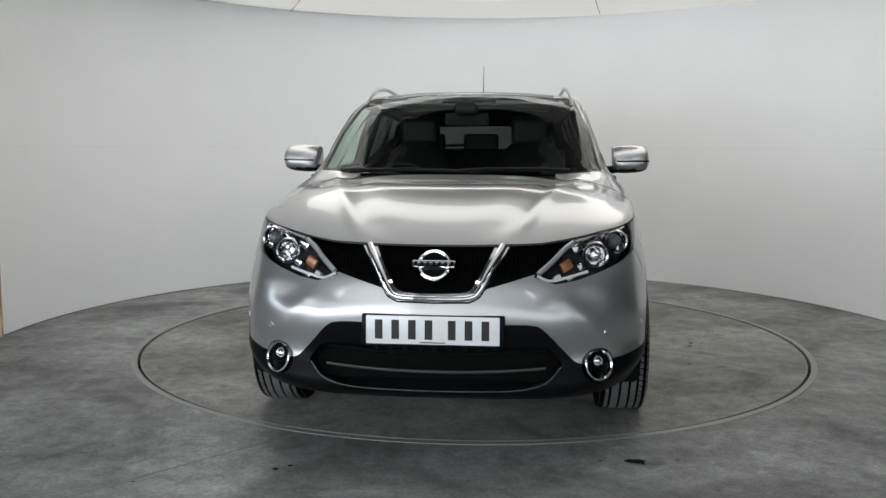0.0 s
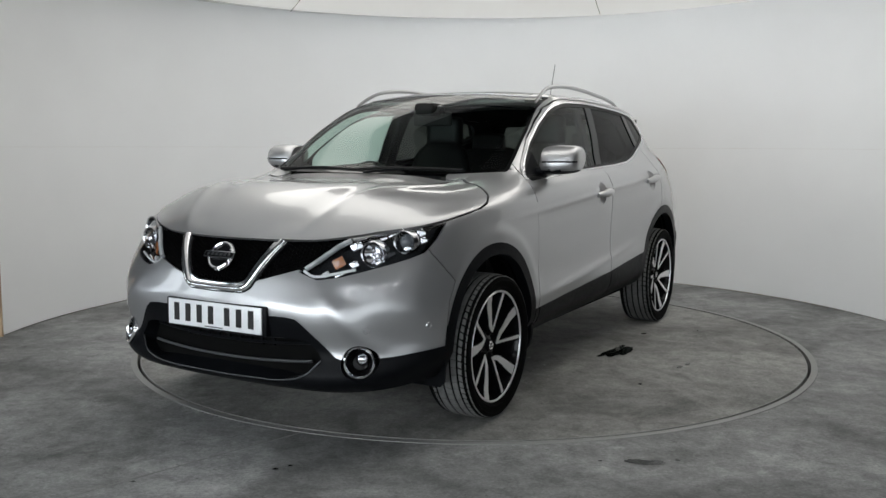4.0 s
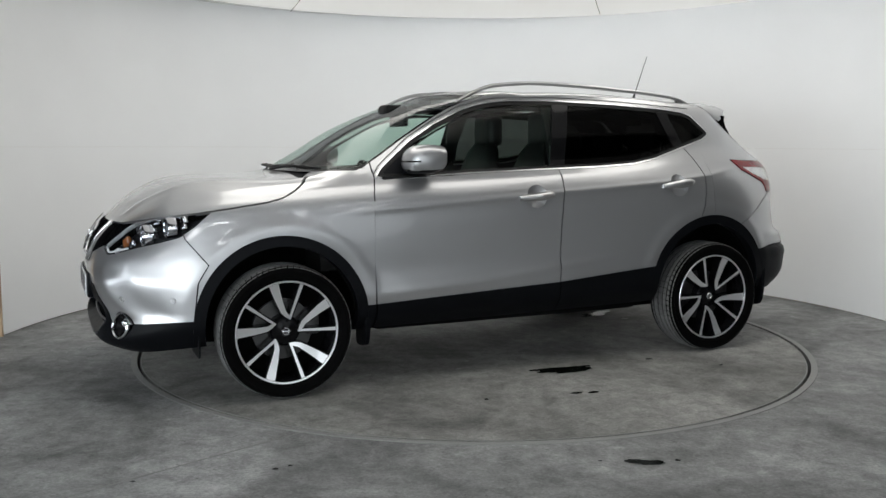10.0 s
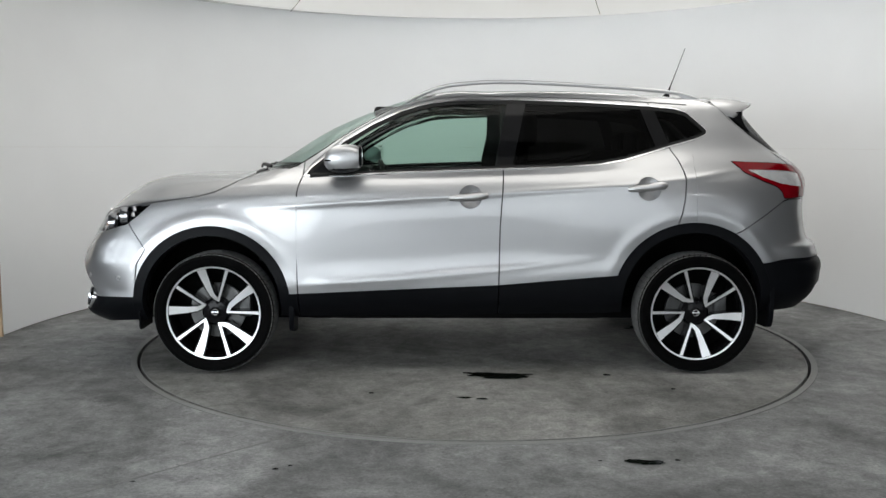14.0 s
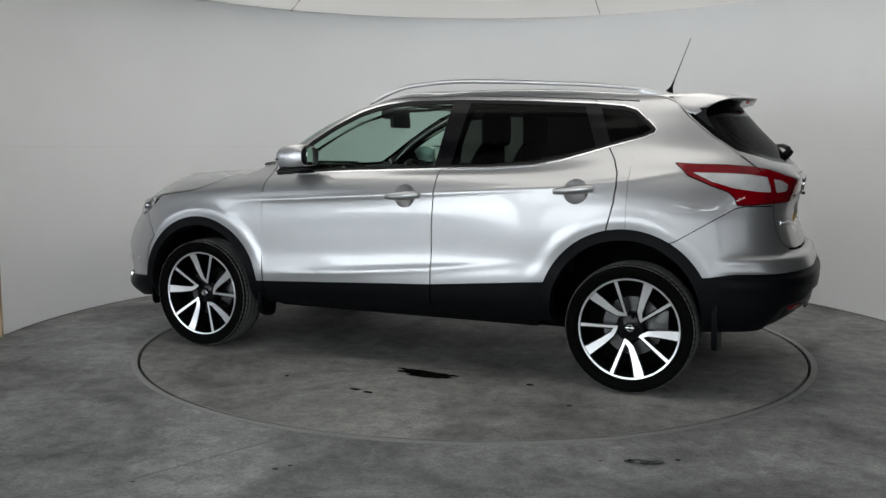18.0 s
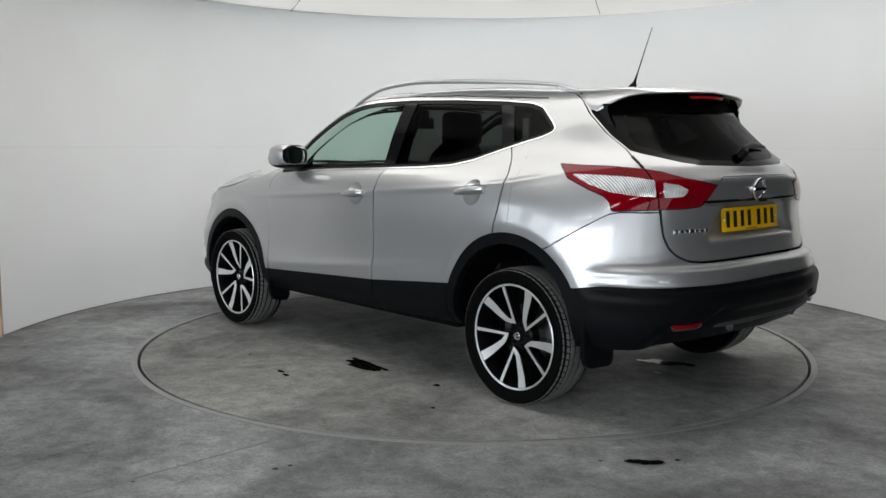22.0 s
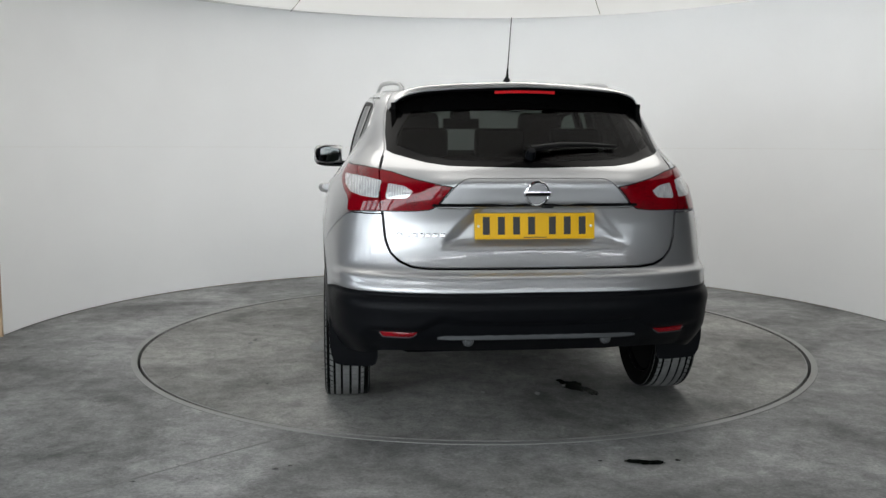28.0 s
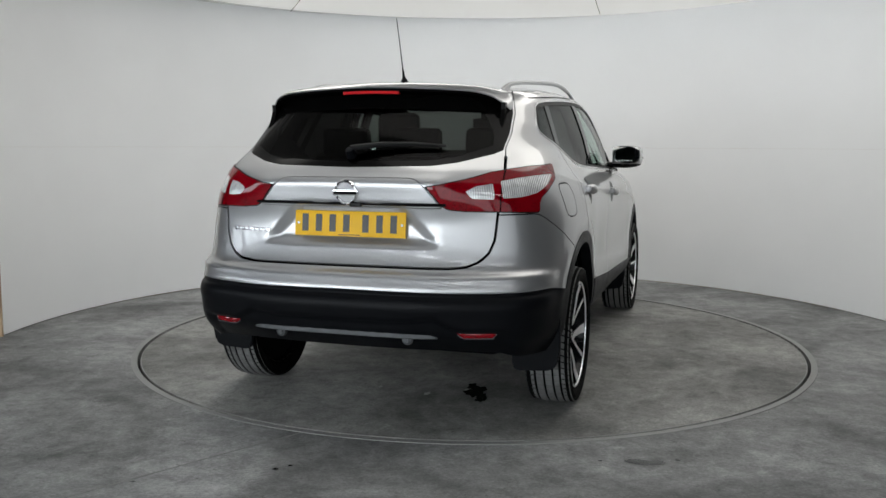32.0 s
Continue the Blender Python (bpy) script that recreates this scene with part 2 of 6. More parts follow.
def bm_tube(points, radius, sides=10, flat=1.0, closed=False):
    """A round bar along a smooth line of points; flat squeezes it in z."""
    bm = bmesh.new()
    pts = [Vector(q) for q in points]
    rings = []
    for i, q in enumerate(pts):
        a = pts[(i - 1) % len(pts)] if closed else pts[max(i - 1, 0)]
        b = pts[(i + 1) % len(pts)] if closed else pts[min(i + 1, len(pts) - 1)]
        ahead = (b - a).normalized()
        side = ahead.cross(Vector((0, 0, 1)))
        side = side.normalized() if side.length > 1e-4 else Vector((1, 0, 0))
        up = side.cross(ahead)
        r = radius[i] if isinstance(radius, (list, tuple)) else radius
        rings.append([bm.verts.new(q + side * (r * math.cos(w)) + up * (r * flat * math.sin(w)))
                      for w in (2 * math.pi * k / sides for k in range(sides))])
    n = len(rings)
    for i in range(n if closed else n - 1):
        a, b = rings[i], rings[(i + 1) % n]
        for k in range(sides):
            bm.faces.new((a[k], a[(k + 1) % sides], b[(k + 1) % sides], b[k]))
    if not closed:
        bm.faces.new(rings[0][::-1]), bm.faces.new(rings[-1])
    return bm


def curve_points(knots, n):
    """A Catmull-Rom line through a few knots, as n points."""
    k = np.array(knots, float)
    p = np.vstack([2 * k[0] - k[1], k, 2 * k[-1] - k[-2]])
    out = []
    for s in np.linspace(0, len(k) - 1 - 1e-9, n):
        i, t = int(s), s - int(s)
        a, b, c, d = p[i], p[i + 1], p[i + 2], p[i + 3]
        out.append(0.5 * (2 * b + (c - a) * t + (2 * a - 5 * b + 4 * c - d) * t * t + (3 * b - a - 3 * c + d) * t ** 3))
    return np.array(out)


def bm_slab(outline, depth, plane="XZ", at=0.0, bevel=0.0):
    """A flat plate with the given outline: a polygon in XZ (extruded along y), YZ (along x) or XY (along z)."""
    bm = bmesh.new()
    put = {"XZ": lambda a, b: (a, at, b), "YZ": lambda a, b: (at, a, b), "XY": lambda a, b: (a, b, at)}[plane]
    way = {"XZ": (0, depth, 0), "YZ": (depth, 0, 0), "XY": (0, 0, depth)}[plane]
    f = bm.faces.new([bm.verts.new(put(*q)) for q in outline])
    r = bmesh.ops.extrude_face_region(bm, geom=[f])
    bmesh.ops.translate(bm, vec=way, verts=[v for v in r["geom"] if isinstance(v, bmesh.types.BMVert)])
    if bevel:
        bmesh.ops.bevel(bm, geom=bm.edges[:], offset=bevel, segments=2, affect="EDGES")
    return bm


def join(*bms):
    out = bmesh.new()
    for b in bms:
        me = bpy.data.meshes.new("tmp")
        b.to_mesh(me)
        b.free()
        out.from_mesh(me)
        bpy.data.meshes.remove(me)
    return out


def structure(ob, label, category):
    return tagged(ob, label, category, kind="structure")


# ---- the place ----
def ring_wall(a0, a1, r0, r1, z0, z1, steps):
    bm = bmesh.new()
    cols = []
    for i in range(steps + 1):
        a = radians(a0 + (a1 - a0) * i / steps)
        c, s = math.cos(a), math.sin(a)
        cols.append([bm.verts.new((r * c, r * s, z)) for r, z in ((r0, z0), (r0, z1), (r1, z1), (r1, z0))])
    for a, b in zip(cols, cols[1:]):
        for k in range(4):
            bm.faces.new((a[k], a[(k + 1) % 4], b[(k + 1) % 4], b[k]))
    bm.faces.new(cols[0]), bm.faces.new(cols[-1][::-1])
    return bm


def build_place():
    # floor with a round hole for the turntable
    bm = bmesh.new()
    steps, rim = 160, DISC_R + 0.017
    inner = [bm.verts.new((rim * math.cos(2 * math.pi * i / steps), rim * math.sin(2 * math.pi * i / steps), 0)) for i in range(steps)]
    outer = [bm.verts.new((14 * math.cos(2 * math.pi * i / steps), 14 * math.sin(2 * math.pi * i / steps), 0)) for i in range(steps)]
    low = [bm.verts.new((v.co.x, v.co.y, -0.25)) for v in inner]
    for i in range(steps):
        j = (i + 1) % steps
        bm.faces.new((inner[i], outer[i], outer[j], inner[j]))
        bm.faces.new((low[i], inner[i], inner[j], low[j]))
    floor = structure(part("floor", bm, FLOOR_M), "grey power-floated concrete floor round the turntable", "floor")
    pit = bm_lathe([(DISC_R + 0.03, -0.25), (0.01, -0.25)], 64, "Z")
    structure(part("floor_pit", pit, DARK_M), "dark pit below the turntable", "floor")
    # steel angle that edges the hole
    rimbar = bm_lathe([(rim, -0.04), (rim, 0.003), (rim + 0.034, 0.003), (rim + 0.034, -0.04)], 200, "Z", close=True)
    structure(part("trim", rimbar, STEEL_M), "worn grey steel rim let into the floor round the turntable", "rim")
    # saw-cut joint
    a, b = Vector((-0.735, -1.955, 0)), Vector((-2.6, -3.97, 0))
    d = (b - a)
    bm = bm_box(d.length, 0.006, 0.003, (0, 0, 0))
    bmesh.ops.transform(bm, matrix=Matrix.Translation((a + b) / 2 + Vector((0, 0, 0.0005))) @ Matrix.Rotation(math.atan2(d.y, d.x), 4, "Z"), verts=bm.verts)
    structure(part("floor_joint", bm, material("joint_filler", (0.24, 0.24, 0.235), rough=0.8, spread=0.2, scale=30)),
              "pale filled joint in the concrete floor", "joint")

    # half-round wall of painted boards, two high, with fine seams
    for k, (z0, z1, name) in enumerate(((0.006, 1.228, "wall_lower"), (1.2286, CEIL_H, "wall_upper"))):
        wall = structure(part(name, ring_wall(-1.6, 181.4, WALL_R, WALL_R + 0.018, z0, z1, 120), WALL_M, angle=20),
                         "curved off-white painted board wall with fine horizontal seam", "wall")
    structure(part("wall_backing", ring_wall(-1.5, 181.3, WALL_R + 0.019, WALL_R + 0.09, 0, CEIL_H, 90), TIMBER_M, angle=20), "timber studwork behind the curved boards", "wall")
    edge = ring_wall(181.4, 181.75, WALL_R - 0.004, WALL_R + 0.09, 0, CEIL_H, 2)
    structure(part("trim_edge", edge, TIMBER_M), "bare brown board edge at the end of the curved wall", "trim")
    # white round ceiling
    structure(part("ceiling", bm_lathe([(0.74, CEIL_H + 0.05), (0.74, CEIL_H), (WALL_R + 0.10, CEIL_H), (WALL_R + 0.10, CEIL_H + 0.05)], 120, "Z", close=True), CEIL_M),
              "plain white round ceiling with an open middle over the turntable", "ceiling")

    # the shed around, behind the camera
    for name, (sx, sy, sz), at in (("wall_north", (20, 0.2, 5), (0, 6.1, 2.5)), ("wall_south", (20, 0.2, 5), (0, -7.14, 2.5)),
                                   ("wall_east", (0.2, 17.2, 5), (9.1, -2.5, 2.5)), ("wall_west", (0.2, 17.2, 5), (-9.1, -2.5, 2.5))):
        structure(part(name, bm_box(sx, sy, sz, at), SHED_M), "plain grey shed wall", "wall")
    structure(part("ceiling_shed", bm_box(20, 17.4, 0.2, (0, -2.5, 5.1)), SHED_M), "plain grey shed ceiling", "ceiling")


def ceiling_seams():
    for (x0, y0), (x1, y1) in (((-1.30, 1.45), (-1.64, 2.50)), ((0.93, 1.45), (1.17, 2.72))):
        d = Vector((x1 - x0, y1 - y0, 0))
        bm = bm_box(d.length, .005, .002, (0, 0, 0))
        bmesh.ops.transform(bm, matrix=Matrix.Translation(((x0 + x1) / 2, (y0 + y1) / 2, CEIL_H - .0145)) @ Matrix.Rotation(math.atan2(d.y, d.x), 4, "Z"), verts=bm.verts)
        structure(part("ceiling_seam", bm, SHED_M), "fine grey seam across the white ceiling", "ceiling")


def ceiling_light():
    """A stretched luminous ceiling: a brighter inner ring and a dimmer outer one round the open middle."""
    root = new("ceiling_light")
    root.location = (0.12, 0.0, CEIL_H)
    part("frame", bm_lathe([(RING_IN - .03, -.001), (RING_IN - .03, -.03), (RING_IN, -.03), (RING_IN, -.001)], 120, "Z", close=True), LAMP_CASE_M, root)
    part("diffuser", bm_lathe([(RING_IN, -.012), (RING_OUT, -.012)], 120, "Z"), GLOW_M, root, "warm white glowing inner ring")
    part("outer_diffuser", bm_lathe([(RING_OUT + .004, -.010), (WALL_R - .06, -.010)], 120, "Z"), SOFT_GLOW_M, root, "dim white outer ring")
    tagged(root, "broad ring of stretched luminous white ceiling over the turntable", "ceiling light")


def tube_lights():
    """Bright flat lamps on a bar behind the camera, tilted towards the turntable."""
    tilt = Matrix.Rotation(radians(48), 4, "X")
    case, tube = bm_box(1.16, 0.20, 0.06, (0, 0, 0.03), 0.01), bm_box(1.10, 0.14, 0.02, (0, 0, -0.012), 0.008)
    for bm in (case, tube):
        bmesh.ops.transform(bm, matrix=tilt, verts=bm.verts)
    root = new("flood_light")
    part("case", case, LAMP_CASE_M, root)
    part("tube", tube, TUBE_M, root, "glowing white lamp cover")
    for x in (-.4, .4):
        part("rod", bm_box(.014, .014, 1.74, (x, -.03, .02 + .87)), LAMP_CASE_M, root)
    tagged(root, "flat white flood light hung on rods below the shed ceiling", "flood light", "flood lights behind the camera")
    at = [(-4.0, -6.2), (-2.0, -6.5), (0.1, -6.6), (2.1, -6.5), (4.0, -6.1)]
    root.matrix_basis = pose(at[0][0], at[0][1], 3.24, 0, 0, -22)
    for (x, y), turn in zip(at[1:], (-11, 0, 11, 22)):
        copy_thing(root, pose(x, y, 3.24, 0, 0, turn))


def shed_windows():
    """Open daylit door bays in the wall behind the camera, and added fill windows on the left."""
    for k, x in enumerate((-7.05, -3.15, 0.75, 4.65)):
        root = new("window_%d" % (k + 1))
        root.matrix_basis = pose(x, -7.0, 1.20)
        part("window_frame", join(bm_box(3.8, 0.06, 0.10, (0, 0, 1.20)), bm_box(3.8, 0.06, 0.06, (0, 0, -1.168)), bm_box(0.10, 0.06, 2.27, (1.85, 0, .0)),
                                  bm_box(0.10, 0.06, 2.27, (-1.85, 0, .0)), bm_box(.05, .06, 2.25, (0, 0, 0))), LAMP_CASE_M, root)
        for dx in (-.92, .92):
            part("pane", bm_box(1.78, 0.01, 2.24, (dx, .005, .01)), DAY_MS[k], root, "daylit pane")
        structure(root, "tall frosted door bay in the shed wall", "window")
    # unseen windows added to throw cool fill light on the right-hand wall
    for k, (x, y) in enumerate(((-8.97, -2.4), (-8.97, -4.1), (-8.97, -5.8))):
        root = new("window_%d" % (k + 5))
        root.matrix_basis = pose(x, y, 2.0)
        part("window_frame", join(bm_box(.06, 1.3, .06, (0, 0, .78)), bm_box(.06, 1.3, .06, (0, 0, -.78)), bm_box(.06, .06, 1.5, (0, .62, 0)), bm_box(.06, .06, 1.5, (0, -.62, 0)),
                                  bm_box(.03, .03, 1.5, (.02, 0, 0)), bm_box(.03, 1.18, .03, (.02, 0, .1))), LAMP_CASE_M, root)
        part("pane", bm_box(.01, 1.18, 1.5, (.005, 0, 0)), SIDE_FILL_M, root, "bright pane added as a fill light")
        structure(root, "unseen window added in the shed side wall as a fill light", "window")


# ---- the car's outer skin ----
# Fifteen stations run from the middle of the nose round the left flank to the middle of the tail; each line below is one
# long feature of the body (x ahead, y left, z up), lowest first. The right half mirrors the left.
LINES = [
    # under edge
    [(2.08, 0, .235), (2.07, .3, .235), (2.04, .52, .24), (1.96, .68, .255), (1.80, .80, .28), (1.32, .84, .30), (.86, .82, .31), (.3, .81, .315),
     (-.23, .81, .32), (-.8, .82, .33), (-1.32, .84, .33), (-1.68, .83, .34), (-1.93, .72, .35), (-2.04, .45, .36), (-2.07, 0, .36)],
    # lip and sill
    [(2.185, 0, .285), (2.175, .3, .285), (2.145, .52, .29), (2.06, .69, .315), (1.83, .842, .36), (1.32, .895, .38), (.86, .880, .375), (.3, .870, .38),
     (-.23, .875, .385), (-.8, .878, .39), (-1.32, .890, .40), (-1.70, .872, .42), (-1.99, .755, .43), (-2.13, .46, .44), (-2.16, 0, .44)],
    # lower crease of the doors
    [(2.165, 0, .42), (2.155, .3, .42), (2.115, .52, .42), (2.03, .69, .42), (1.82, .85, .44), (1.32, .903, .48), (.86, .900, .475), (.3, .894, .495),
     (-.23, .894, .52), (-.8, .898, .545), (-1.32, .905, .55), (-1.70, .882, .55), (-2.0, .765, .56), (-2.145, .46, .56), (-2.175, 0, .56)],
    # bumper waist
    [(2.19, 0, .55), (2.18, .3, .55), (2.15, .52, .55), (2.055, .70, .55), (1.82, .85, .56), (1.32, .902, .62), (.86, .893, .61), (.3, .885, .61),
     (-.23, .885, .62), (-.8, .895, .64), (-1.32, .903, .66), (-1.70, .878, .645), (-1.98, .757, .65), (-2.125, .46, .65), (-2.155, 0, .65)],
    # bumper top, wing bulge
    [(2.18, 0, .655), (2.165, .3, .66), (2.115, .52, .67), (2.01, .71, .69), (1.79, .84, .70), (1.32, .900, .77), (.86, .893, .77), (.3, .885, .77),
     (-.23, .885, .775), (-.8, .90, .79), (-1.32, .907, .81), (-1.69, .870, .77), (-1.94, .732, .74), (-2.065, .46, .735), (-2.095, 0, .735)],
    # grille middle, door middle
    [(2.145, 0, .76), (2.125, .3, .765), (2.05, .52, .78), (1.94, .70, .80), (1.76, .82, .82), (1.32, .885, .88), (.86, .89, .89), (.3, .89, .90),
     (-.23, .89, .91), (-.8, .897, .93), (-1.32, .905, .93), (-1.67, .86, .91), (-1.92, .72, .90), (-2.03, .45, .90), (-2.05, 0, .90)],
    # front edge of the bonnet, shoulder of the doors
    [(2.085, 0, .850), (2.055, .3, .858), (1.98, .52, .878), (1.865, .69, .90), (1.71, .80, .925), (1.32, .862, .965), (.86, .88, .975), (.3, .888, .985),
     (-.23, .885, 1.0), (-.8, .885, 1.03), (-1.32, .88, 1.045), (-1.64, .825, 1.045), (-1.91, .70, 1.04), (-2.045, .45, 1.045), (-2.07, 0, 1.05)],
    # rise of the bonnet, top of the shoulder
    [(1.83, 0, 1.042), (1.81, .3, 1.042), (1.75, .52, 1.030), (1.64, .69, 1.006), (1.48, .785, 1.0), (1.24, .83, 1.015), (.85, .85, 1.035), (.3, .855, 1.055),
     (-.23, .85, 1.075), (-.8, .84, 1.10), (-1.32, .815, 1.14), (-1.62, .77, 1.145), (-1.88, .66, 1.135), (-2.01, .42, 1.13), (-2.04, 0, 1.135)],
    # foot of the windscreen, foot of the side windows
    [(1.2, 0, 1.095), (1.175, .3, 1.095), (1.09, .52, 1.095), (.99, .68, 1.10), (.93, .735, 1.105), (.88, .765, 1.10), (.82, .785, 1.10), (.3, .795, 1.115),
     (-.23, .795, 1.13), (-.8, .78, 1.165), (-1.3, .745, 1.24), (-1.6, .69, 1.24), (-1.80, .60, 1.225), (-1.905, .40, 1.21), (-1.975, 0, 1.21)],
    # middle of the glass house
    [(.715, 0, 1.365), (.70, .28, 1.36), (.635, .48, 1.352), (.57, .645, 1.335), (.52, .700, 1.325), (.47, .722, 1.31), (.43, .735, 1.30), (.15, .745, 1.31),
     (-.28, .742, 1.32), (-.85, .722, 1.335), (-1.33, .68, 1.365), (-1.55, .63, 1.37), (-1.665, .55, 1.36), (-1.765, .38, 1.355), (-1.835, 0, 1.355)],
    # edge of the roof
    [(.18, 0, 1.555), (.17, .28, 1.55), (.14, .46, 1.537), (.10, .585, 1.533), (.07, .625, 1.528), (.03, .642, 1.521), (-.05, .650, 1.515), (-.2, .65, 1.52),
     (-.36, .65, 1.525), (-.85, .64, 1.515), (-1.3, .61, 1.49), (-1.47, .57, 1.485), (-1.565, .48, 1.495), (-1.635, .33, 1.51), (-1.67, 0, 1.52)],
    # crown of the roof
    [(.0, 0, 1.573), (-.01, .25, 1.571), (-.04, .38, 1.565), (-.08, .47, 1.557), (-.12, .50, 1.553), (-.16, .515, 1.55), (-.2, .52, 1.55), (-.3, .525, 1.553),
     (-.45, .525, 1.555), (-.85, .515, 1.55), (-1.2, .49, 1.53), (-1.32, .45, 1.528), (-1.4, .38, 1.53), (-1.46, .25, 1.535), (-1.48, 0, 1.54)],
    # spine of the roof
    [(-.1, 0, 1.580), (-.11, 0, 1.580), (-.13, 0, 1.581), (-.16, 0, 1.582), (-.19, 0, 1.583), (-.22, 0, 1.583), (-.25, 0, 1.584), (-.33, 0, 1.584),
     (-.47, 0, 1.584), (-.85, 0, 1.578), (-1.1, 0, 1.565), (-1.2, 0, 1.56), (-1.28, 0, 1.555), (-1.34, 0, 1.552), (-1.36, 0, 1.55)],
]
U_STEPS = (22, 20, 16, 18, 34, 34, 36, 36, 36, 36, 28, 22, 24, 30)     # between stations
V_STEPS = (5, 10, 12, 12, 12, 14, 22, 28, 16, 16, 8, 5)                      # between lines


def spline(p, counts, closed):
    """Catmull-Rom through p[0], p[1], ... along the first axis, counts[i] steps between."""
    n = len(p)
    out = []
    for i, c in enumerate(counts):
        if closed:
            a, b, d, e = (p[(i + k) % n] for k in (-1, 0, 1, 2))
        else:
            b, d = p[i], p[i + 1]
            a = p[i - 1] if i else 2 * b - d
            e = p[i + 2] if i + 2 < n else 2 * d - b
        # chord-length (centripetal) tangents
        k0 = np.sqrt(np.linalg.norm(b - a, axis=-1, keepdims=True)) + 1e-6
        k1 = np.sqrt(np.linalg.norm(d - b, axis=-1, keepdims=True)) + 1e-6
        k2 = np.sqrt(np.linalg.norm(e - d, axis=-1, keepdims=True)) + 1e-6
        m1 = ((b - a) / k0 - (d - a) / (k0 + k1) + (d - b) / k1) * k1
        m2 = ((d - b) / k1 - (e - b) / (k1 + k2) + (e - d) / k2) * k1
        for s in range(c):
            t = s / c
            out.append(b * (2 * t ** 3 - 3 * t * t + 1) + m1 * (t ** 3 - 2 * t * t + t) + d * (3 * t * t - 2 * t ** 3) + m2 * (t ** 3 - t * t))
    if not closed:
        out.append(p[-1])
    return np.array(out)


def bell(d, w):
    return np.exp(-(d / w) ** 2)


def skin_grid():
    """The smooth skin as a grid [v, u, xyz], closed along u, with its normals."""
    half = np.array(LINES, float)                                 # [line, station, 3]
    mirror = half[:, 13:0:-1] * np.array([1, -1, 1])
    loop = np.concatenate([half, mirror], axis=1)                 # 28 stations
    counts = list(U_STEPS) + list(U_STEPS[::-1])
    dense = spline(np.swapaxes(loop, 0, 1), counts, True)         # [u, line, 3]
    grid = spline(np.swapaxes(dense, 0, 1), V_STEPS, False)       # [v, u, 3]
    roof = sum(V_STEPS[:10])
    for _ in range(6):                                            # ease the joins between the pieces of spline
        g = (np.roll(grid, 1, 1) + 2 * grid + np.roll(grid, -1, 1)) / 4
        g[1:-1] = (g[:-2] + 2 * g[1:-1] + g[2:]) / 4
        g[-1] = grid[-1]
        grid = g
    nrm = grid_normals(grid)
    # creases pressed into the sheet metal
    x, y, z = grid[..., 0], np.abs(grid[..., 1]), grid[..., 2]
    push = np.zeros_like(x)
    flank = np.clip((y - .70) / .12, 0, 1)
    # shoulder line: a soft fold, hollow just below
    zc = np.interp(x, [-1.6, -1.3, -.9, .3, .95, 1.5], [1.13, 1.075, 1.03, .955, .915, .89])
    fade = np.clip((x + 1.65) / .35, 0, 1) * np.clip((1.15 - x) / .4, 0, 1) * flank
    push += fade * (.0045 * bell(z - zc, .015) - .002 * bell(z - zc + .055, .045))
    # lower door fold
    zc = np.interp(x, [-.9, -.23, .3, .86], [.655, .575, .525, .49])
    fade = np.clip((x + .80) / .45, 0, 1) * np.clip((.95 - x) / .3, 0, 1) * flank
    push += fade * (.0045 * bell(z - zc, .022) - .002 * bell(z - zc - .10, .07))
    # folds of the bonnet, running out from the badge to the windscreen corners
    yc = np.interp(x, [1.0, 1.3, 1.7, 2.05], [.60, .56, .44, .30])
    top = np.clip((z - .87) / .06, 0, 1) * np.clip((x - 1.0) / .1, 0, 1)
    push += top * (.006 * bell(y - yc - .02, .030) - .006 * bell(y - yc + .07, .07))
    # hollow of the tailgate round the plate, ledge above it
    tail = np.clip((-x - 1.9) / .08, 0, 1)
    inset = np.clip((.345 - (z - .90) * 1.0 - y) / .05, 0, 1) * np.clip((z - .815) / .03, 0, 1) * np.clip((1.0 - z) / .015, 0, 1)
    push += tail * (-.030 * inset)
    push += tail * .012 * bell(z - 1.085, .03) * np.clip((.50 - y) / .1, 0, 1)
    # bumper ledge at the rear
    back = np.clip((-x - 1.72) / .15, 0, 1)
    push += back * (.014 * bell(z - .690, .020) + .006 * bell(z - .655, .03))
    push += back * (-.010 * bell(z - .622, .012) + .008 * bell(z - .575, .035))
    # recess across its black foot, stepping down towards the reflectors
    step = np.interp(y, [0, .30, .415, .51, .54, .72], [.520, .525, .540, .490, .484, .482])
    push -= tail * .020 * np.clip((step - z) / .022, 0, 1) * np.clip((.74 - y) / .06, 0, 1)
    # the front wings draw in a little
    push -= .010 * np.clip((y - .70) / .12, 0, 1) * bell(x - 1.33, .30)
    # waist of the front bumper
    nose = np.clip((x - 1.75) / .15, 0, 1)
    push += nose * .005 * bell(z - .595, .045)
    # upright fold of the bumper's corner, hollow behind it towards the wheel
    yc = np.interp(z, [.40, .52, .64, .70], [.735, .625, .52, .50])
    mid = np.clip((z - .40) / .05, 0, 1) * np.clip((.70 - z) / .06, 0, 1)
    push += nose * mid * (.006 * bell(y - yc, .045) - .006 * bell(y - yc - .11, .07))
    # swell of the wings round the wheels
    for cx, cz, r in ((1.335, .378, .475), (-1.29, .398, .480)):
        q = np.hypot(x - cx, z - cz)
        push += flank * .005 * bell(q - r, .035) * np.clip((z - .45) / .15, 0, 1)
    grid = grid + nrm * push[..., None]
    # a windscreen of flatter plan: fuller towards the pillars
    full = np.interp(y, [0, .30, .50, .62, .70, .76], [-.005, .002, .018, .021, .012, 0])
    full = full * np.clip((x - .15) / .2, 0, 1) * np.clip((1.20 - x) / .15, 0, 1) * np.clip((z - 1.07) / .08, 0, 1)
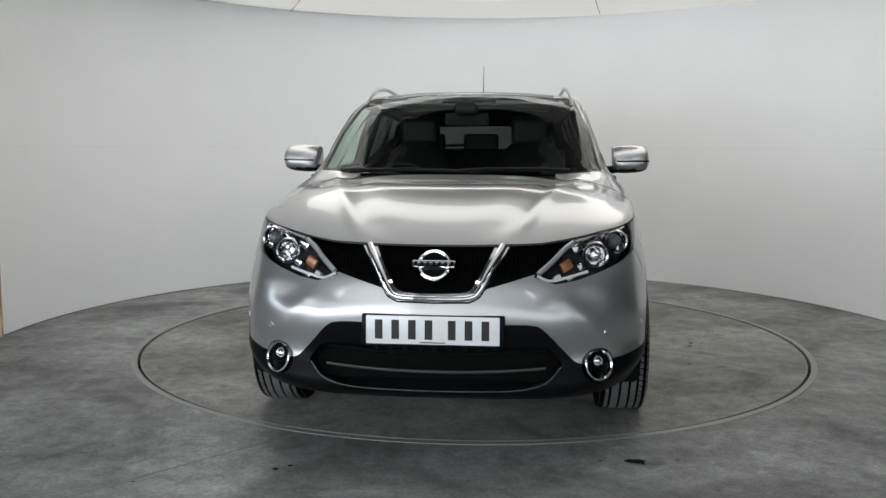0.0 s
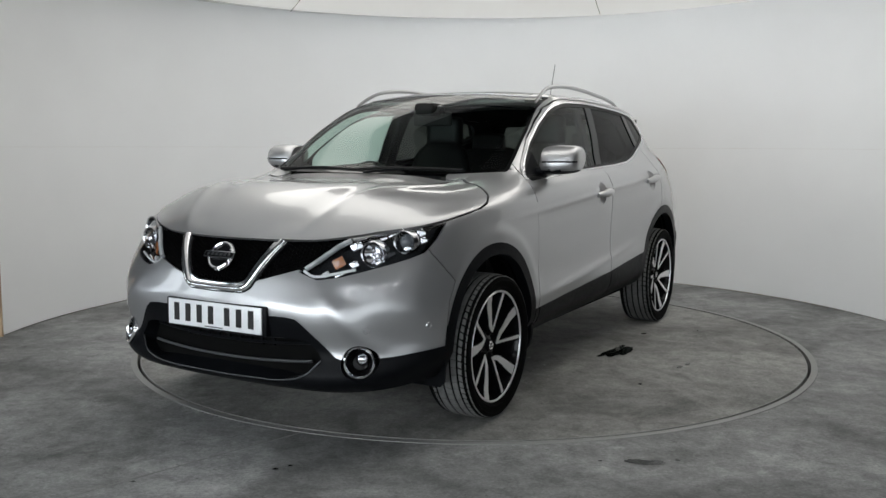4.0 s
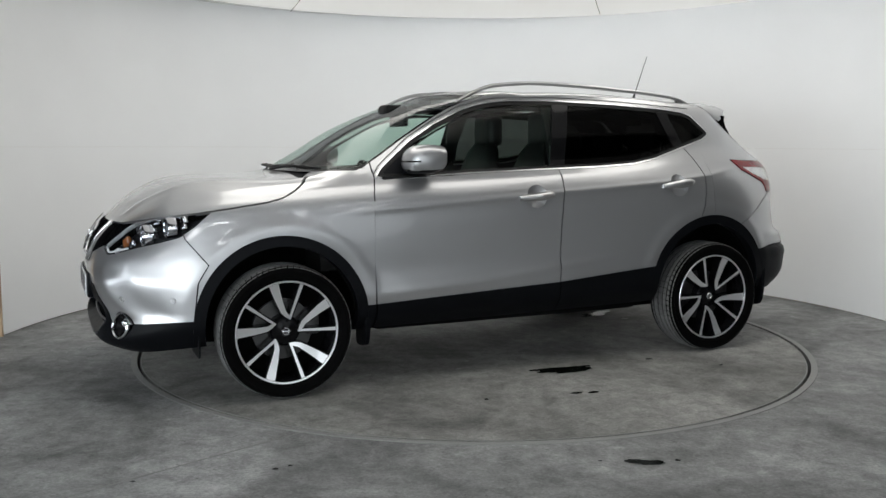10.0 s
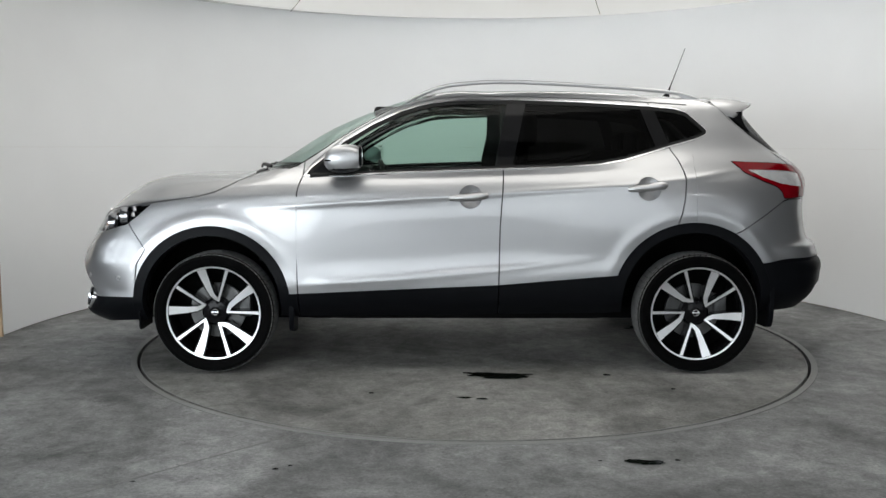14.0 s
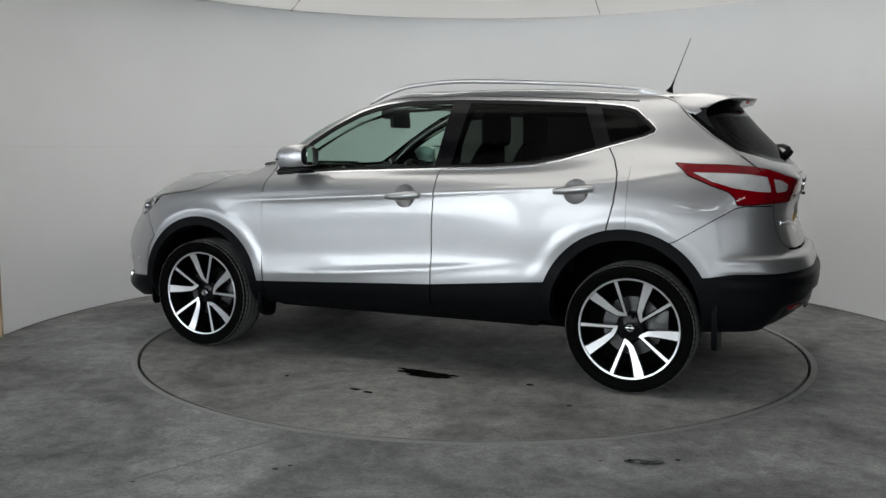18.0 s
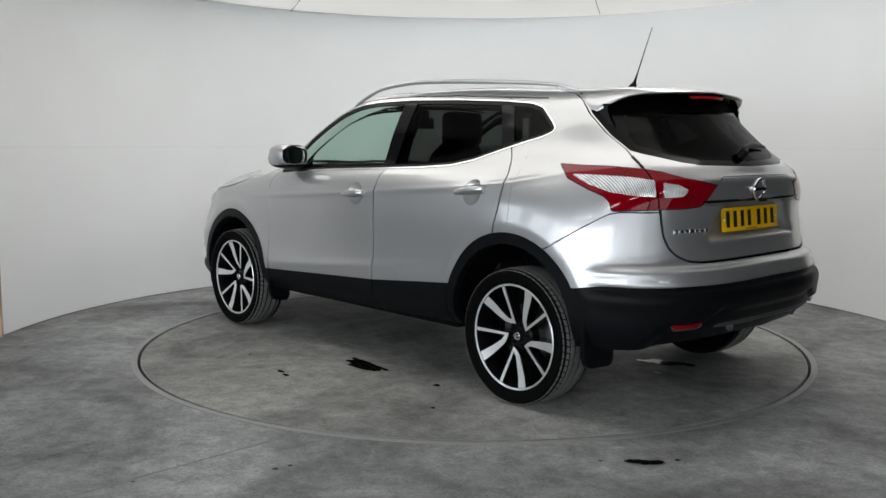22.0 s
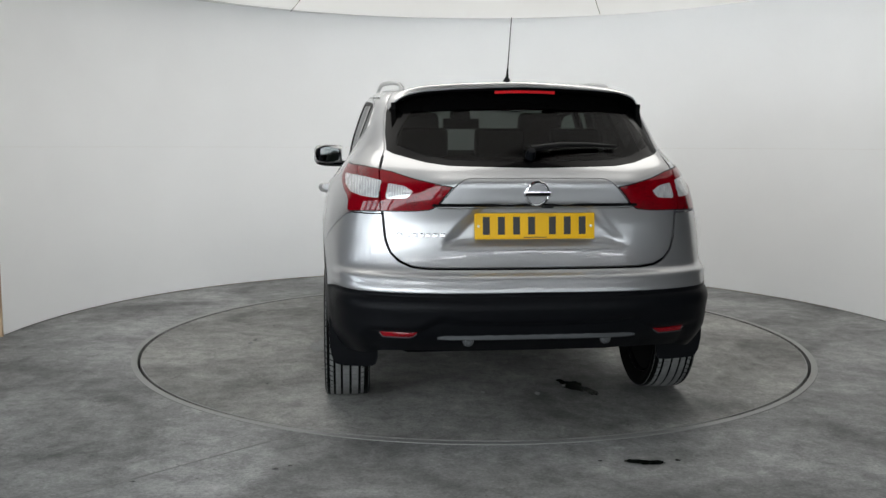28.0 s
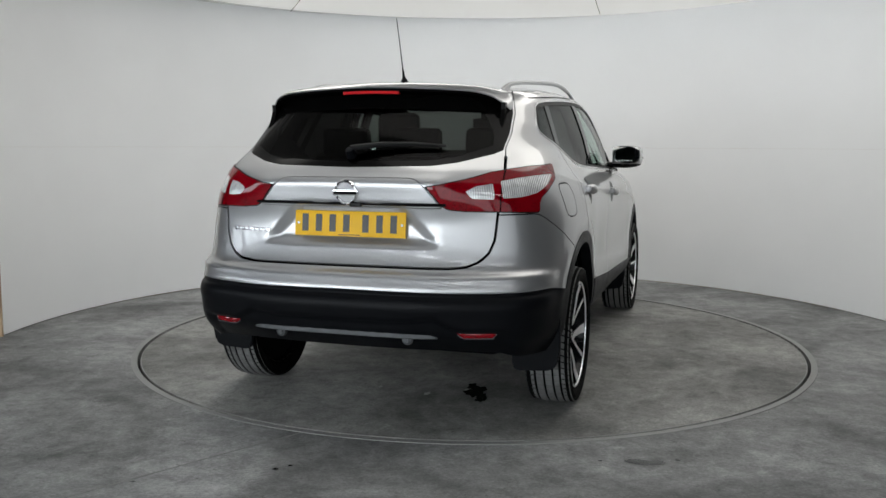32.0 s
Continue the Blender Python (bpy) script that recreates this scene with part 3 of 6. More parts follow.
    grid[..., 0] += .7 * full
    grid[..., 2] += .7 * full
    # the bonnet's lead-in, and its middle
    top = np.clip((z - .86) / .05, 0, 1) * np.clip((.62 - y) / .25, 0, 1)
    grid[..., 2] += top * (-.012 * bell(x - 1.84, .13) + .005 * bell(x - 1.42, .16))
    return grid, grid_normals(grid)


def grid_normals(grid):
    du = np.roll(grid, -1, 1) - np.roll(grid, 1, 1)
    dv = np.gradient(grid, axis=0)
    n = np.cross(du, dv)
    n /= np.linalg.norm(n, axis=-1, keepdims=True) + 1e-12
    return n


class Skin:
    """The skin as points and labelled faces; cut() splits the faces of a label along the zero line of a field over the points."""

    def __init__(self, grid, nrm):
        nv, nu = grid.shape[:2]
        self.co = grid.reshape(-1, 3)
        self.no = nrm.reshape(-1, 3)
        i = np.arange(nv * nu).reshape(nv, nu)
        a, b = i[:-1], np.roll(i, -1, 1)[:-1]
        c, d = np.roll(i, -1, 1)[1:], i[1:]
        self.faces = {"all": [tuple(q) for q in np.stack([a, b, c, d], -1).reshape(-1, 4).tolist()]}

    def cut(self, label, field, inside, outside):
        """Faces of label where field(x, |y|, z, y) > 0 go to inside, the rest to outside; None drops them."""
        co = self.co
        g = field(co[:, 0], np.abs(co[:, 1]), co[:, 2], co[:, 1])
        g = np.where(np.abs(g) < 1e-7, 1e-7, g)
        made, add_co, add_no = {}, [], []
        base = len(co)
        ins, outs = [], []
        pos = (g > 0).tolist()
        for f in self.faces.pop(label):
            s = [pos[i] for i in f]
            if all(s):
                ins.append(f)
            elif not any(s):
                outs.append(f)
            else:
                fi, fo = [], []
                for k, i in enumerate(f):
                    j = f[(k + 1) % len(f)]
                    (fi if s[k] else fo).append(i)
                    if s[k] != s[(k + 1) % len(f)]:
                        key = (i, j) if i < j else (j, i)
                        q = made.get(key)
                        if q is None:
                            a, b = key
                            t = g[a] / (g[a] - g[b])
                            q = made[key] = base + len(add_co)
                            add_co.append(co[a] + (co[b] - co[a]) * t)
                            add_no.append(self.no[a] + (self.no[b] - self.no[a]) * t)
                        fi.append(q), fo.append(q)
                if len(fi) > 2:
                    ins.append(tuple(fi))
                if len(fo) > 2:
                    outs.append(tuple(fo))
        if add_co:
            self.co = np.vstack([co, add_co])
            no = np.array(add_no)
            self.no = np.vstack([self.no, no / np.linalg.norm(no, axis=1, keepdims=True)])
        for name, lst in ((inside, ins), (outside, outs)):
            if name:
                self.faces[name] = self.faces.get(name, []) + lst

    def merge(self, target, *labels):
        for q in labels:
            self.faces[target] = self.faces.get(target, []) + self.faces.pop(q)

    def sheet(self, name, label, mat, parent, note="", lift=0.0, rim=0.014, keep=False, flip=False, back=None):
        """One panel: the labelled faces, lifted off the skin, with edges turned in by rim."""
        faces = self.faces[label] if keep else self.faces.pop(label)
        if not faces:
            return None
        used = sorted({i for f in faces for i in f})
        at = {i: k for k, i in enumerate(used)}
        co, no = self.co[used], self.no[used]
        if callable(lift):
            # a dish or bulge: lift gives the height and its slopes in x and z
            h, hx, hz = lift(co)
            co = co + no * h[:, None]
            no = no - np.stack([hx, 0 * hx, hz], -1)
            no = no / np.linalg.norm(no, axis=1, keepdims=True)
        else:
            co = co + no * lift
        n = len(used)
        fs = [tuple(at[i] for i in f) for f in faces]
        edges = {}
        for f in fs:
            for k, a in enumerate(f):
                b = f[(k + 1) % len(f)]
                edges[(a, b)] = edges.get((a, b), 0) + 1
        border = [(a, b) for a, b in edges if (b, a) not in edges] if rim else []
        verts, normals, out = [co], [no], list(fs)
        if border:
            ends = sorted({i for e in border for i in e})
            inn = {i: n + k for k, i in enumerate(ends)}
            verts.append(co[ends] - no[ends] * rim)
            normals.append(no[ends])
            out += [(b, a, inn[a], inn[b]) for a, b in border]
        if flip:
            out = [f[::-1] for f in out]
        me = bpy.data.meshes.new(name)
        me.from_pydata(np.vstack(verts).tolist(), [], out)
        me.materials.append(mat)
        me.shade_smooth()
        rims = len(out) - len(fs)
        if rims:
            flat = np.ones(len(out), bool)
            flat[len(fs):] = False
            me.polygons.foreach_set("use_smooth", flat)
        nn = np.vstack(normals) * (-1 if flip else 1)
        # true normals of the smooth skin on the sheet, plain ones on its turned edges
        loops = np.empty(len(me.loops), int)
        me.loops.foreach_get("vertex_index", loops)
        custom = nn[loops]
        if rims:
            start = sum(len(f) for f in fs)
            custom[start:] = 0
        me.normals_split_custom_set(custom.tolist())
        me.update()
        ob = new(name, me)
        ob.parent = parent
        if note:
            ob["label"] = note
        return ob


def inside_polygon(points):
    """A field for Skin.cut: the signed distance to a polygon in two given coordinates, positive inside."""
    p = np.array(points, float)

    def field(a, b):
        best = np.full(a.shape, 1e9)
        odd = np.zeros(a.shape, bool)
        for (x0, y0), (x1, y1) in zip(p, np.roll(p, -1, 0)):
            dx, dy = x1 - x0, y1 - y0
            t = np.clip(((a - x0) * dx + (b - y0) * dy) / (dx * dx + dy * dy), 0, 1)
            best = np.minimum(best, np.hypot(a - x0 - t * dx, b - y0 - t * dy))
            with np.errstate(divide="ignore", invalid="ignore"):
                odd ^= ((y0 > b) != (y1 > b)) & (a < dx * (b - y0) / (dy if dy else 1e-12) + x0)
        return np.where(odd, best, -best)
    return field


# outlines on the skin
SHUT_X, SHUT_Z = [.9, 1.08, 1.18, 1.25, 1.32, 1.40, 1.56, 1.72, 1.90, 1.97, 2.03, 2.10], [1.13, 1.11, 1.06, 1.022, .988, .968, .945, .922, .893, .874, .857, .848]
DLO = inside_polygon([(.836, 1.076), (.80, 1.123), (.618, 1.272), (.463, 1.365), (.307, 1.438), (.20, 1.470), (.11, 1.487), (-.01, 1.499), (-.318, 1.503), (-.7, 1.492),
                      (-1.07, 1.472), (-1.22, 1.457), (-1.29, 1.437), (-1.375, 1.362), (-1.402, 1.332), (-1.395, 1.308), (-1.34, 1.283), (-1.183, 1.240),
                      (-.934, 1.166), (-.78, 1.138), (-.55, 1.123), (-.275, 1.114), (.3, 1.094), (.61, 1.077)])
HEADLIGHT = inside_polygon([(-1.738, .736), (-1.64, .707), (-1.52, .719), (-1.465, .729), (-1.305, .757), (-1.12, .787), (-1.01, .809), (-.92, .862), (-.848, .924),
                            (-.92, .918), (-1.01, .911), (-1.246, .889), (-1.43, .861), (-1.60, .797)])
TAIL = inside_polygon([(-.725, 1.166), (-.85, 1.160), (-1.028, 1.157), (-1.2, 1.147), (-1.331, 1.134), (-1.49, 1.105), (-1.72, 1.073), (-1.70, 1.058), (-1.632, .992), (-1.595, .974),
                       (-1.50, .967), (-1.32, .965), (-1.05, .957), (-1.015, .960), (-1.009, .995), (-.977, 1.021), (-.885, 1.050), (-.765, 1.098)])
TAIL_CLEAR_OUT = inside_polygon([(-.793, 1.117), (-.90, 1.116), (-1.021, 1.113), (-1.154, 1.107), (-1.288, 1.094), (-1.293, 1.022), (-1.166, 1.026), (-1.017, 1.041), (-.885, 1.075)])
TAIL_CLEAR_IN = inside_polygon([(-1.340, 1.084), (-1.443, 1.074), (-1.505, 1.052), (-1.475, 1.024), (-1.340, 1.018)])
GARNISH = inside_polygon([(-.3, 1.109), (.285, 1.107), (.315, 1.098), (.345, 1.074), (.425, .982), (-.3, .982)])
REAR_GLASS = inside_polygon([(0, 1.150), (.36, 1.158), (.46, 1.172), (.590, 1.208), (.640, 1.236), (.68, 1.27), (.68, 1.335), (.68, 1.40), (.66, 1.480), (.56, 1.50),
                             (.3, 1.51), (0, 1.52), (-.3, 1.51), (-.3, 1.158)])
GRILLE = inside_polygon([(0, .655), (.165, .672), (.20, .690), (.385, .744), (.455, .735), (.56, .86), (.52, .90), (0, .868), (-.3, .868), (-.3, .668)])
V_CHROME = inside_polygon([(0, .640), (.14, .643), (.178, .662), (.235, .76), (.305, .865), (.245, .865), (.19, .76), (.148, .688), (.11, .674), (0, .671), (-.1, .671), (-.1, .640)])
LOWER_BLACK = inside_polygon([(0, .558), (.36, .557), (.405, .552), (.435, .53), (.55, .402), (.575, .392), (.65, .395), (.75, .402), (.95, .430), (.95, 0), (-.3, 0), (-.3, .558)])
INTAKE = inside_polygon([(0, .470), (.40, .470), (.455, .458), (.50, .40), (.505, .372), (.44, .330), (.34, .300), (.2, .290), (0, .287), (-.3, .287), (-.3, .470)])
FOG = lambda x, y, z, s: np.where(x > 1.7, .066 - np.hypot(y - .645, z - .384), -1)
GATE = inside_polygon([(0, .731), (.46, .731), (.53, .738), (.58, .760), (.615, .795), (.635, .85), (.645, .97), (.655, 1.13), (.642, 1.18), (.624, 1.235), (.626, 1.30), (.615, 1.396), (.602, 1.44),
                       (.585, 1.478), (.55, 1.515), (.50, 1.60), (0, 1.60), (-.3, 1.6), (-.3, .731)])


def arch(cx, cz, r):
    return lambda x, y, z, s: np.where(y > .5, r - np.hypot(x - cx, z - cz), -1)


def zline(xs, zs):
    return lambda x, y, z, s: z - np.interp(x, xs, zs)


def band(field, half):
    """The strip of that half width along a field's zero line."""
    return lambda x, y, z, s: half - np.abs(field(x, y, z, s))


GAP = .0055


def build_skin():
    grid, nrm = skin_grid()
    skin = Skin(grid, nrm)
    skin.feet = Feet(grid, nrm)
    cut = skin.cut
    # wheel openings and the black arch flares
    for cx, cz, r0, r1, name in ((1.335, .378, .378, .432, "f"), (-1.29, .398, .382, .438, "r")):
        cut("all", arch(cx, cz, r0), "well", "all")
        cut("all", lambda x, y, z, s, c=arch(cx, cz, r1): np.where(z > .30, c(x, y, z, s), -1), "flare_" + name, "all")
    # windows of the flanks
    side = lambda x, y, z, s: np.where((y > .45) & (z > 1.0), DLO(x, z), -1)
    cut("all", side, "dlo", "all")
    # windscreen: between the pillars, from the cowl to the roof
    ws = lambda x, y, z, s: np.minimum(np.minimum(np.interp(z, [1.09, 1.32, 1.53], [.738, .690, .612]) - y, x - np.interp(y, [0, .3, .5, .6], [.19, .18, .15, .11])),
                                       np.where(x > 0, z - np.interp(y, [0, .3, .52, .7], [1.108, 1.108, 1.106, 1.115]), -1))
    cut("all", ws, "windscreen", "all")
    cut("windscreen", lambda x, y, z, s: ws(x, y, z, s) - np.where(x < .3, .014, .011), "windscreen", "windscreen_border")
    roof = lambda x, y, z, s: np.where(z > 1.4, np.minimum(np.minimum(.15 - x, x + .80), .50 - y), -1)
    cut("all", roof, "roof_glass", "all")
    back = lambda x, y, z, s: np.where(x < -1.4, np.minimum(REAR_GLASS(y, z), GATE(y, z) - .006), -1)
    cut("all", back, "rear_glass", "all")
    cut("rear_glass", lambda x, y, z, s: back(x, y, z, s) - np.interp(z, [1.15, 1.2, 1.3, 1.36, 1.42], [.022, .03, .055, .085, .11]), "rear_glass", "rear_glass_border")
    # lamps
    head = lambda x, y, z, s: np.where(x > 1.4, HEADLIGHT(y - x, z), -1)
    cut("all", head, "headlight", "all")
    tail = lambda x, y, z, s: np.where(x < -1.3, TAIL(y + x, z), -1)
    cut("all", tail, "tail", "all")
    cut("tail", lambda x, y, z, s: tail(x, y, z, s) - .005, "tail", "tail_edge")
    # nose
    shut = zline(SHUT_X, SHUT_Z)
    grille = lambda x, y, z, s: np.where(x > 1.7, np.minimum(GRILLE(y, z), -shut(x, y, z, s)), -1)
    vee = lambda x, y, z, s: np.where(x > 1.8, V_CHROME(y, np.minimum(z, .86)), -1) + np.where(shut(x, y, z, s) > -.004, -1, 0)
    cut("all", lambda x, y, z, s: vee(x, y, z, s) + .006, "vee_edge", "all")
    cut("vee_edge", vee, "vee", "vee_edge")
    cut("all", grille, "grille", "all")
    low = lambda x, y, z, s: np.where(x > 1.5, LOWER_BLACK(y, z), -1)
    cut("all", low, "lower", "all")
    cut("lower", FOG, "fog", "lower")
    cut("all", FOG, "fog", "all")
    cut("lower", lambda x, y, z, s: INTAKE(y, z), "intake", "lower")
    # black foot of the flank
    sill = zline([-1.8, -.869, -.229, .878, 1.5], [.56, .545, .491, .441, .43])
    mid = lambda x, y, z, s: np.where((x < 1.5) & (x > -1.5), 1.0, -1.0)
    cut("all", mid, "flank", "all")
    cut("flank", lambda x, y, z, s: np.where(z < .8, -sill(x, y, z, s), -1), "sill", "flank")
    skin.merge("all", "flank")
    # rear bumper: black below
    rear_low = zline([-2.3, -2.0, -1.93, -1.85, -1.80, -1.70, -1.5], [.634, .634, .634, .634, .631, .615, .60])
    rear_low_f = lambda x, y, z, s: np.where(x < -1.4, -np.where(x < -1.85, z - np.interp(y, [0, .62, .80], [.640, .636, .634]), rear_low(x, y, z, s)), -1)
    cut("all", rear_low_f, "rear_low", "all")
    # panel gaps
    cut("all", lambda x, y, z, s: np.where(x < -1.35, GATE(y, z), -1) + GAP * np.where(z > 1.2, .3, 1), "gate0", "all")
    cut("gate0", lambda x, y, z, s: GATE(y, z) - GAP * np.where(z > 1.2, .3, 1), "gate", None)
    cut("gate", lambda x, y, z, s: 1.500 - z - .06 * np.clip(y - .3, 0, 1), "gate", "gate_top")
    # garnish between the tail lamps
    cut("gate", lambda x, y, z, s: GARNISH(y, z) - .002, "garnish", "gate")
    cut("gate", lambda x, y, z, s: GARNISH(y, z) + .002, None, "gate")
    # bonnet
    bon = lambda x, y, z, s: np.where((x > .85) & (z < 1.2), shut(x, y, z, s), -1)
    cut("all", lambda x, y, z, s: bon(x, y, z, s) - GAP * .65, "bonnet", "all")
    cut("all", lambda x, y, z, s: bon(x, y, z, s) + GAP * .65, None, "all")
    cut("bonnet", lambda x, y, z, s: np.minimum(np.hypot(x - .2, y * .45) - .985, x - .93), "bonnet", "cowl")
    # front bumper against the wing
    bump = lambda x, y, z, s: x - np.interp(z, [.40, .60, .68, .80, .84], [1.765, 1.74, 1.69, 1.785, 1.80])
    cut("all", lambda x, y, z, s: np.where(z < .93, bump(x, y, z, s), -1) - GAP * .6, "front_bumper", "all")
    cut("all", lambda x, y, z, s: np.where(z < .93, bump(x, y, z, s), -1) + GAP * .6, None, "all")
    # rear bumper against the quarter
    rb = lambda x, y, z, s: np.where(x < -1.4, np.interp(x, [-2.2, -1.84, -1.80, -1.54, -1.5], [.955, .955, .945, .785, .77]) - z, -1)
    cut("all", lambda x, y, z, s: rb(x, y, z, s) - GAP * .5, "rear_bumper", "all")
    cut("all", lambda x, y, z, s: rb(x, y, z, s) + GAP * .5, None, "all")
    # doors
    g1 = lambda x, y, z, s: np.interp(z, [.3, .45, .66, .90, 1.0, 1.04, 1.08], [.858, .862, .870, .869, .862, .852, .836]) - x
    g2 = lambda x, y, z, s: np.interp(z, [.3, .487, .81, 1.117, 1.52], [-.232, -.232, -.237, -.257, -.344]) - x
    g3 = lambda x, y, z, s: np.interp(z, [.5, .81, .90, .964, 1.055, 1.11, 1.175, 1.25, 1.48], [-1.13, -1.187, -1.212, -1.225, -1.234, -1.228, -1.204, -1.157, -1.065]) - x
    top = lambda x, y, z, s: np.interp(x, [-1.4, -1.07, -.7, -.318, -.01, .12, .31, .46, .62, .80, .84], [1.47, 1.488, 1.508, 1.519, 1.515, 1.503, 1.454, 1.380, 1.287, 1.138, 1.09]) - z
    flank = lambda x, y, z, s: np.where((y > .5) & (x < .86) & (x > -1.3), top(x, y, z, s), -1)
    cut("all", lambda x, y, z, s: np.where(flank(x, y, z, s) > -.5, 1.0, -1.0), "sides", "all")
    for name, g in (("sides", g1), ("sill", g1)):
        cut(name, lambda x, y, z, s, g=g: g(x, y, z, s) - GAP * .7, name, name + "_ahead")
        cut(name + "_ahead", lambda x, y, z, s, g=g: g(x, y, z, s) + GAP * .7, None, name + "_ahead")
    cut("sides", lambda x, y, z, s: flank(x, y, z, s) - GAP * .6, "sides", "above")
    cut("above", lambda x, y, z, s: flank(x, y, z, s) + GAP * .6, None, "above")
    cut("sides", lambda x, y, z, s: g3(x, y, z, s) - GAP * .7, "behind", "sides")
    cut("behind", lambda x, y, z, s: g3(x, y, z, s) - GAP * 2.0, "behind", None)
    for name in ("sides", "sill"):
        cut(name, lambda x, y, z, s: g2(x, y, z, s) - GAP * .6, name + "_rear", name)
        cut(name, lambda x, y, z, s: g2(x, y, z, s) + GAP * .6, None, name)
    skin.merge("all", "sides_ahead", "above", "behind")
    # inside the window band: chrome, black surround, panes
    cut("dlo", lambda x, y, z, s: DLO(x, z) - .0075, "dlo", "chrome")
    cut("dlo", lambda x, y, z, s: DLO(x, z) - .024, "dlo", "surround")
    p1 = lambda x, y, z, s: np.interp(z, [1.1, 1.5], [-.205, -.285]) - x      # behind the front pane
    p2 = lambda x, y, z, s: np.interp(z, [1.1, 1.5], [-.300, -.390]) - x
    p3 = lambda x, y, z, s: np.interp(z, [1.15, 1.5], [-1.135, -1.005]) - x
    p4 = lambda x, y, z, s: np.interp(z, [1.15, 1.5], [-1.215, -1.085]) - x
    cut("dlo", p1, "dlo2", "front_pane")
    cut("dlo2", p2, "dlo3", "post")
    cut("dlo3", p3, "dlo4", "rear_pane")
    cut("dlo4", p4, "quarter_pane", "rear_post")
    # tail lamps: the clear middle, and the joint between wing and tailgate
    for lab, poly in (("tail_clear_outer", TAIL_CLEAR_OUT), ("tail_clear_inner", TAIL_CLEAR_IN)):
        cut("tail", lambda x, y, z, s, f=poly: f(y + x, z), lab, "tail")
    cut("tail", lambda x, y, z, s: .652 - y - GAP * .5, "tail_inner", "tail")
    cut("tail", lambda x, y, z, s: .652 - y + GAP * .5, None, "tail")
    # dishes behind the door handles
    for lab, cx, cz in (("sides", -.075, .970), ("sides_rear", -1.038, 1.016)):
        cut(lab, lambda x, y, z, s, cx=cx, cz=cz: .064 - np.hypot(x - cx, z - cz), lab + "_dish", lab)
    # fuel flap on the right rear wing
    flap = lambda x, y, z, s: np.where((s < 0) & (x < -1.3) & (z > .8), .075 - ((np.abs(x + 1.52) / 1.0) ** 4 + np.abs(z - 1.0) ** 4) ** .25, -1)
    cut("all", lambda x, y, z, s: flap(x, y, z, s) - GAP * .5, "fuel_flap", "all")
    cut("all", lambda x, y, z, s: flap(x, y, z, s) + GAP * .5, None, "all")
    # triangle ahead of the front pane that carries the mirror
    cut("front_pane", lambda x, y, z, s: .60 + .35 * (z - 1.08) - x, "front_pane", "sail")
    return skin


class Feet:
    """Finds places on the skin: the point of the skin straight behind a given (y, z) seen from the nose or tail, or (x, z) from the flank."""

    def __init__(self, grid, nrm):
        self.co, self.no = grid.reshape(-1, 3), nrm.reshape(-1, 3)

    def find(self, a, b, view):
        co, no = self.co, self.no
        ia, keep = {"nose": (1, co[:, 0] > .9), "tail": (1, co[:, 0] < -1.2), "left": (0, co[:, 1] > .3), "top": (0, co[:, 2] > 1.3)}[view]
        ib = 1 if view == "top" else 2
        d = np.where(keep, (co[:, ia] - a) ** 2 + (co[:, ib] - b) ** 2, 1e9)
        k = np.argpartition(d, 4)[:4]
        w = 1 / (d[k] + 1e-8)
        w /= w.sum()
        p, n = (co[k] * w[:, None]).sum(0), (no[k] * w[:, None]).sum(0)
        p[ia], p[ib] = a, b
        return Vector(p), Vector(n / np.linalg.norm(n))


# ---- the car ----
LEFT = lambda x, y, z, s: s
WHEEL_Z = .3325


def facing(p, n, up=(0, 0, 1)):
    """A pose at p whose local x looks along n and whose local z leans to up."""
    x = Vector(n).normalized()
    y = Vector(up).cross(x).normalized()
    z = x.cross(y)
    m = Matrix((x, y, z)).transposed().to_4x4()
    m.translation = p
    return m


def put(ob, m):
    ob.matrix_basis = m
    return ob


def spoke_blade(one, two, grow, y0, y1):
    """A spoke between two edges of (radius, angle), widened by grow, with its low and high faces along the axle; it dishes in towards the hub."""
    bm = bmesh.new()
    dish = lambda r: -.016 * (1 - min(max((r - .06) / .12, 0), 1)) ** 1.5 + .014 * min(max((r - .19) / .06, 0), 1)
    at = lambda r, a, g: (r * math.cos(radians(a) + g / r), -r * math.sin(radians(a) + g / r))
    ring = [(r, at(r, a, -grow)) for r, a in one] + [(r, at(r, a, grow)) for r, a in reversed(two)]
    lo = [bm.verts.new((x, y0 + (dish(r) if y0 > .05 else 0), z)) for r, (x, z) in ring]
    hi = [bm.verts.new((x, y1 + dish(r), z)) for r, (x, z) in ring]
    n = len(one)
    for i in range(n - 1):
        j, k = 2 * n - 1 - i, 2 * n - 2 - i
        bm.faces.new((hi[i], hi[i + 1], hi[k], hi[j]))
        bm.faces.new((lo[j], lo[k], lo[i + 1], lo[i]))
    m = 2 * n
    for i in range(m):
        bm.faces.new((lo[i], lo[(i + 1) % m], hi[(i + 1) % m], hi[i]))
    return bm


